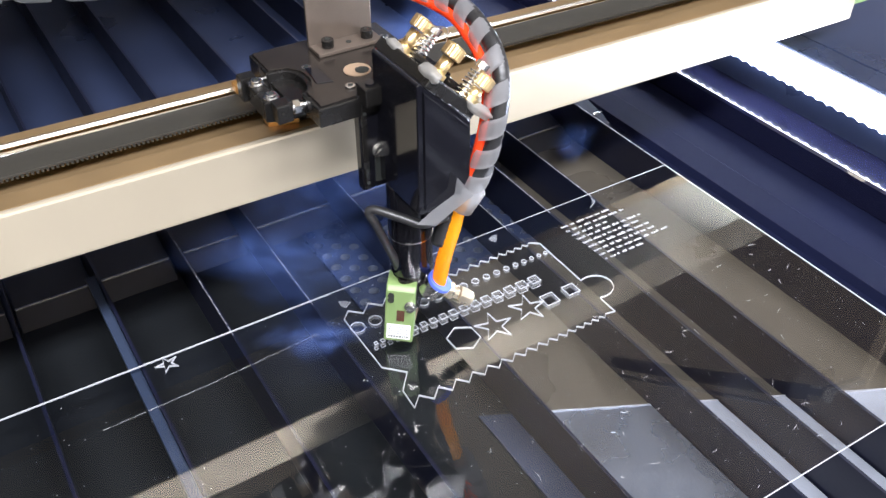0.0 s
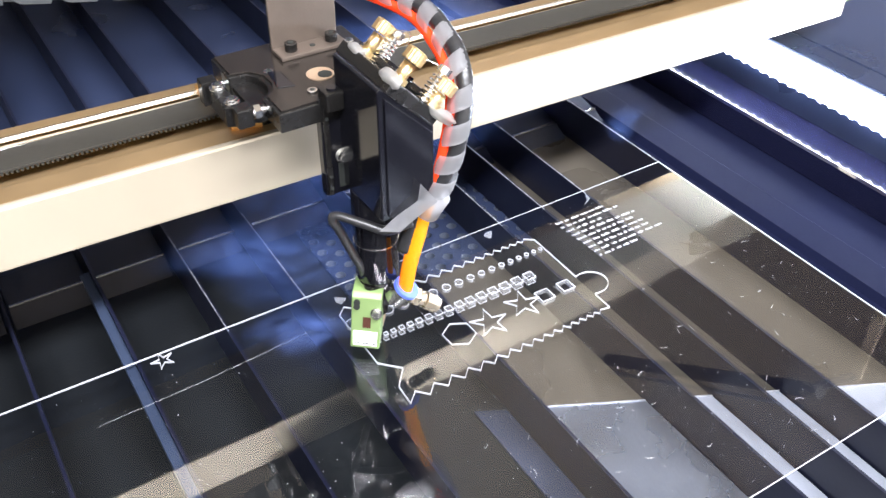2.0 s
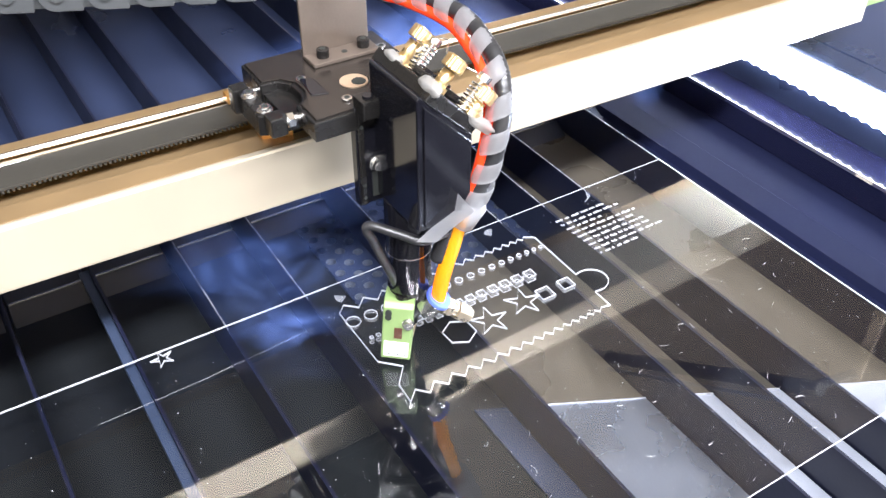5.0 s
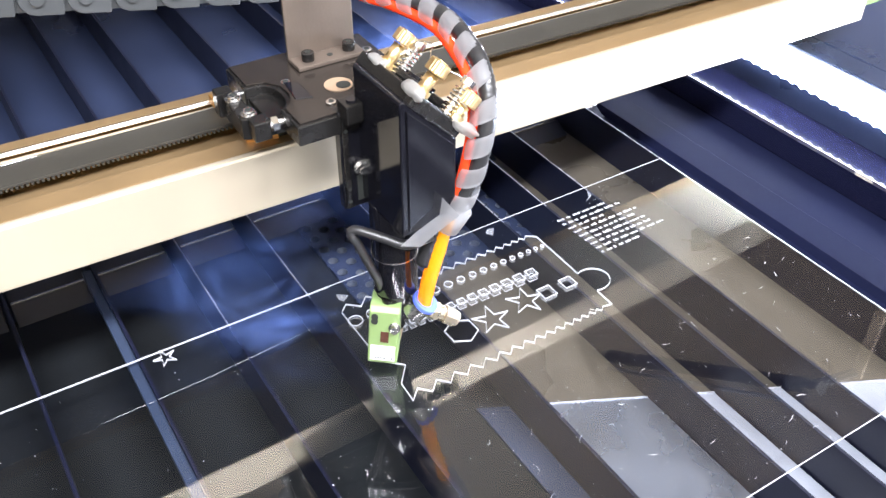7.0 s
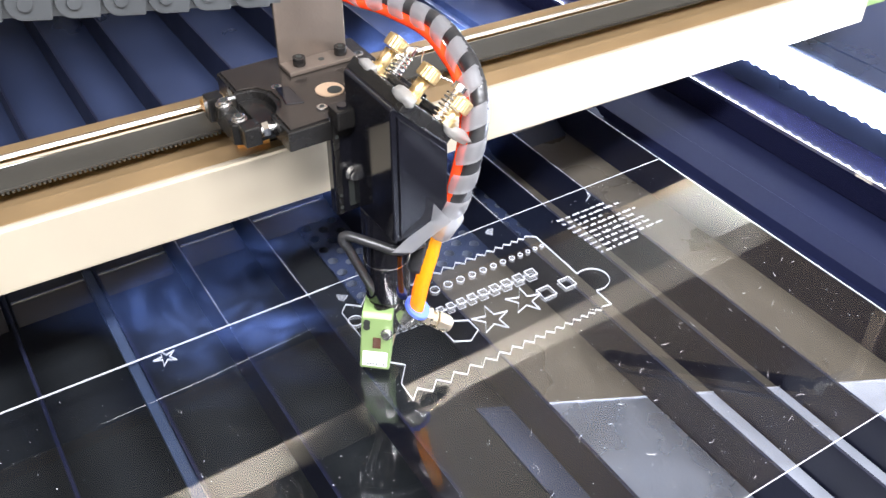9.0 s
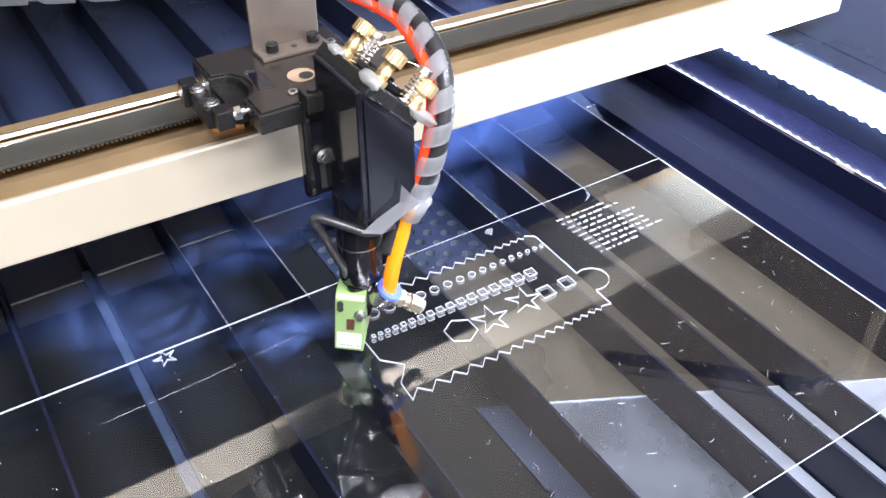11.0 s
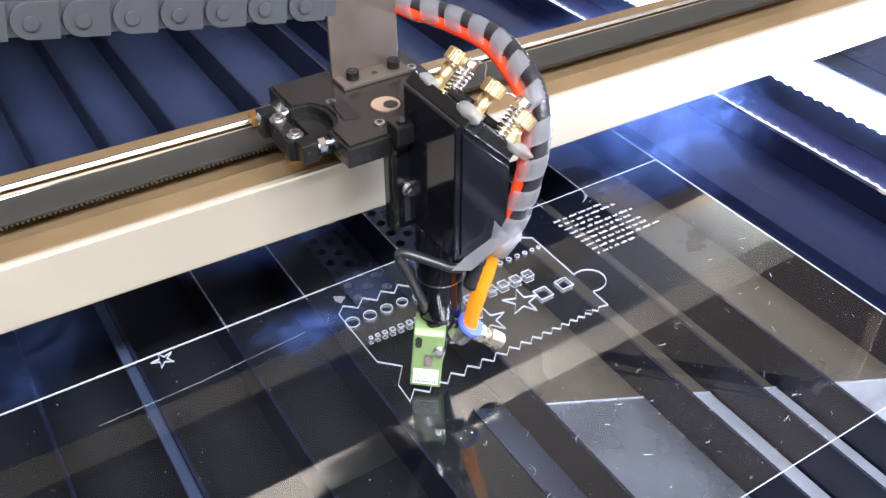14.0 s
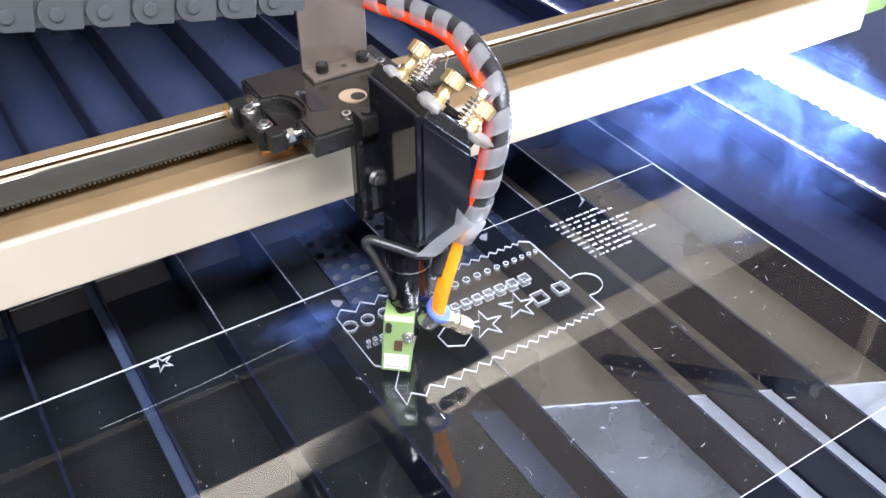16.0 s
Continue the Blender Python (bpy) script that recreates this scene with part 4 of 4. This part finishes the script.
def smoke():
    # curls that hang behind the head, under the beam
    smoke_puff(0.055, 0.034, -30, 1, [(0, 0.150, 0.392, 0.018), (8, 0.140, 0.392, 0.020), (16, 0.152, 0.388, 0.018)], -0.8)
    smoke_puff(0.060, 0.030, -30, 2, [(0, 0.110, 0.365, 0.016), (9, 0.095, 0.362, 0.020), (16, 0.112, 0.368, 0.018)], 0.9)
    # low curls on the sheet beside the nozzle
    smoke_puff(0.040, 0.020, -30, 3, [(0, 0.113, 0.298, 0.010), (3, 0.108, 0.302, 0.012), (9, 0.094, 0.306, 0.014), (12, 0.104, 0.298, 0.012), (16, 0.118, 0.305, 0.010)], 1.1, 0, 1, SMOKE_DENSE)
    # haze that spreads to the side and thins out over the empty bed
    smoke_puff(0.085, 0.045, -30, 5, [(0, 0.120, 0.345, 0.020), (5, 0.098, 0.335, 0.022), (9, 0.060, 0.325, 0.022), (12, 0.020, 0.335, 0.024), (16, -0.060, 0.360, 0.030)], 1.0)
    # smoke that leaves behind the hose, over the bed and into the side gutter
    smoke_puff(0.070, 0.060, -30, 6, [(0, 0.190, 0.405, 0.014), (6.5, 0.208, 0.400, 0.020), (11.5, 0.238, 0.400, 0.022), (14, 0.262, 0.405, 0.022), (16, 0.292, 0.412, 0.022)], 1.0, -42, 1, SMOKE_DENSE)
    smoke_puff(0.115, 0.095, -30, 7, [(0, 0.250, 0.455, 0.012), (7, 0.260, 0.450, 0.012), (10, 0.285, 0.435, 0.014), (12.5, 0.345, 0.385, 0.022), (15, 0.402, 0.352, 0.026), (16, 0.425, 0.335, 0.030)], 1.3, -42, 1, SMOKE_DENSE)
    smoke_puff(0.100, 0.080, -30, 8, [(0, 0.215, 0.470, 0.012), (8, 0.225, 0.455, 0.012), (11.5, 0.262, 0.415, 0.016), (14, 0.345, 0.378, 0.024), (16, 0.365, 0.365, 0.030)], -1.1, -42, 1, SMOKE_DENSE)
    smoke_puff(0.095, 0.080, -30, 9, [(0, 0.300, 0.475, 0.012), (9, 0.305, 0.455, 0.012), (12.5, 0.345, 0.385, 0.022), (14.5, 0.410, 0.325, 0.026), (16, 0.438, 0.278, 0.032)], 1.4, -42, 1, SMOKE_DENSE)
    # a single thin curl over the gutter
    smoke_puff(0.020, 0.020, -30, 12, [(0, 0.330, 0.380, 0.004), (3.5, 0.385, 0.368, 0.014), (6.5, 0.395, 0.392, 0.030), (9, 0.420, 0.410, 0.040), (16, 0.455, 0.470, 0.050)], 1.5)


# ---------------------------------------------------------------- hose and chain
HOSES = thing("hose_bundle", 0.16, 0.262, 0.037, "orange hose and black cable in milky spiral wrap", "hose")


def hoses():
    spine = spline([(0.1598, 0.2620, 0.0371), (0.1621, 0.2600, 0.0540), (0.1693, 0.2590, 0.0765), (0.1778, 0.2575, 0.0945), (0.1838, 0.2580, 0.1135), (0.1884, 0.2620, 0.1280),
                    (0.1900, 0.2690, 0.1390), (0.1896, 0.2780, 0.1460), (0.1880, 0.2920, 0.1520), (0.1813, 0.3120, 0.1545), (0.1752, 0.3250, 0.1550), (0.1686, 0.3380, 0.1560), (0.1500, 0.3480, 0.1570), (0.1280, 0.3480, 0.1590)], 14)
    # it bows out over the front of the bed between the fitting and the chain
    front = Vector((0.0, 0.0, 0.31))
    for k, p in enumerate(spine):
        f = k / (len(spine) - 1)
        spine[k] = p.lerp(front, 0.03 * math.sin(math.pi * min(1.0, f / 0.72)) ** 1.3 if f < 0.72 else 0.0)
    inner = [p + Vector((-0.0036, 0.0014, -0.0018)) * min(1, max(0, (k - 22) / 20)) for k, p in enumerate(spine)]
    # one hose in two colours: the lower stretch painted as overlit
    part("air_hose", tube(inner[:34], 0.0034, 14), HOSE_LIT, HOSES, "glossy air hose in a yellower, brightly lit orange", True)
    part("upper_hose", tube(inner[33:], 0.0022, 14), HOSE, HOSES, "orange-red hose", True)
    fr = frames_along(spine)
    cable = [p + Vector((-0.0034, 0.0030, -0.0005)).lerp(Vector((0.0016, -0.0012, 0.0012)), min(1, max(0, (k - 6) / 26))) for k, (p, w, s, u) in enumerate(fr[18:])]
    part("cable", tube(cable, lambda f: 0.0036 + 0.00015 * math.sin(f * 420), 12), CABLE, HOSES, "black ribbed cable", True)
    # spiral wrap: a flat band wound round both
    b = bmesh.new()
    core = [p + Vector((0.0, -0.0003, 0.0)) for p, w, s, u in fr[34:]]
    dense = spline(core[::6], 26)
    fd = frames_along(dense)
    step = (dense[1] - dense[0]).length
    last, dist = None, 0.0
    for i, (p, w, s, u) in enumerate(fd):
        if i:
            dist += (dense[i] - dense[i - 1]).length
        a = dist / 0.0128 * math.tau
        out = s * math.cos(a) + u * math.sin(a)
        half = w * 0.0043
        row = [b.verts.new(p + out * 0.0051 - half), b.verts.new(p + out * 0.0054 - half * 0.5), b.verts.new(p + out * 0.0054 + half * 0.5), b.verts.new(p + out * 0.0051 + half)]
        if last:
            for k in range(3):
                b.faces.new((last[k], last[k + 1], row[k + 1], row[k]))
        last = row
    bmesh.ops.solidify(b, geom=b.faces[:], thickness=0.0004)
    part("spiral_wrap", b, WRAP, HOSES, "milky plastic spiral wrap", True)
    # loose end of the wrap, and a band round the hose
    t = bmesh.new()
    q = [(0.1446, 0.2540, 0.0809), (0.1516, 0.2530, 0.0862), (0.1618, 0.2520, 0.0913), (0.1631, 0.2520, 0.0992), (0.1715, 0.2520, 0.0870), (0.1619, 0.2530, 0.0820), (0.1537, 0.2535, 0.0772)]
    t.faces.new([t.verts.new(Vector(p).lerp(front, 0.02)) for p in q])
    bmesh.ops.solidify(t, geom=t.faces[:], thickness=0.0006)
    bmesh.ops.triangulate(t, faces=t.faces)
    part("loose_wrap_end", t, WRAP, HOSES, "loose flap of milky wrap")
    part("wrap_band", rod(spine[29] + Vector((-0.0002, 0.0005, 0)), spine[36] + Vector((0.0002, -0.001, 0)), 0.0058, n=24), WRAP, HOSES, "", True)


CHAINED = thing("cable_chain", 0.135, 0.335, 0.155, "dark grey plastic cable chain joined to the bracket", "cable chain")


def chain():
    pitch = 0.0160
    x, z = 0.1300, 0.1655
    for i in range(22):
        dx, dz = -pitch, 0.00265 + 0.00006 * i
        a = math.atan2(dz, -dx)
        link = part("chain_link", chain_link(x, z, a, i % 2), CHAIN, CHAINED)
        for y in (0.3292,):
            part("pivot", rod((x - 0.0030, y - 0.0002, z), (x - 0.0030, y + 0.0008, z), 0.0026, n=20, r=0.0003), CHAIN, link)
        x += dx
        z += dz


def chain_link(x, z, a, odd):
    """Two side plates with a round end and the cross bars between them."""
    h, L = 0.0066, 0.0185
    prof = [(-0.0030 + h * math.cos(radians(t)) * 0.95, h * math.sin(radians(t))) for t in range(90, 271, 15)]
    prof = prof + [(0.0062, -h), (0.0062, h)]
    tail = [(0.0062, -h * 0.9), (L - 0.0070, -h * 0.9), (L - 0.0070, h * 0.9), (0.0062, h * 0.9)]
    def turned(p):
        return (x + p[0] * math.cos(a) + p[1] * math.sin(a), z - p[0] * math.sin(a) + p[1] * math.cos(a))
    poly = [turned(p) for p in prof]
    b = prism(poly, "y", 0.3300, 0.3318, 0.0004)
    prism([turned(p) for p in tail], "y", 0.3319, 0.3332, 0, b)
    prism([turned(p) for p in ((0.004, -h * 0.9), (0.0075, -h * 0.9), (0.0075, h * 0.9), (0.004, h * 0.9))], "y", 0.3318, 0.3319, 0, b)
    prism(poly, "y", 0.3500, 0.3518, 0.0004, b)
    bar = [turned(p) for p in ((-0.002, h - 0.0016), (0.0055, h - 0.0016), (0.0055, h), (-0.002, h))]
    prism(bar, "y", 0.3333, 0.3500, 0, b)
    bar = [turned(p) for p in ((-0.002, -h), (0.0055, -h), (0.0055, -h + 0.0016), (-0.002, -h + 0.0016))]
    prism(bar, "y", 0.3333, 0.3500, 0, b)
    return b


GLOSSNAVY = mat("glossy_navy_paint", (0.008, 0.009, 0.026), 0.05, vary=0.4, scale=20, bump=0.01, fine=300, rough_vary=0.02, spec=0.9)
RAILBLUE = mat("blue_grey_steel", (0.012, 0.017, 0.035), 0.35, 0.2, vary=0.4, scale=30, bump=0.1)
COPPERPALE = mat("pale_copper", (0.62, 0.47, 0.33), 0.35, 0.8, vary=0.2, scale=200, bump=0.05)
GLUE = frosted("white_sealing_glue", (0.40, 0.39, 0.37), 0.35)

workshop()
machine_body()
cross_rail()
light_strips()
lid()
gantry()
carriage()
head_body()
sensor()
hoses()
chain()
scrap_plate()
sheet()
crumbs()
blades()
perforated_plate()
smoke()


def motions():
    def rows(base, along=True, turn=0.0):
        return [(t, pose(base[0] + (x if along else 0), base[1] + y, base[2], 0, turn, 0)) for t, x, y in HEAD_ROWS]
    walk(GANTRY, rows(GANTRY.location.copy(), False, 1.2))
    for k, (ob, way, spin) in enumerate(PUFFS):
        walk(ob, [(t, pose(x, y, z, 3 * math.sin(t * 0.7 + k), 5 * math.sin(t * 0.9 + k * 2), spin * t)) for t, x, y, z in way])
    for ob in (HEAD, HOSES, CHAINED):
        walk(ob, rows(ob.location.copy()))


motions()
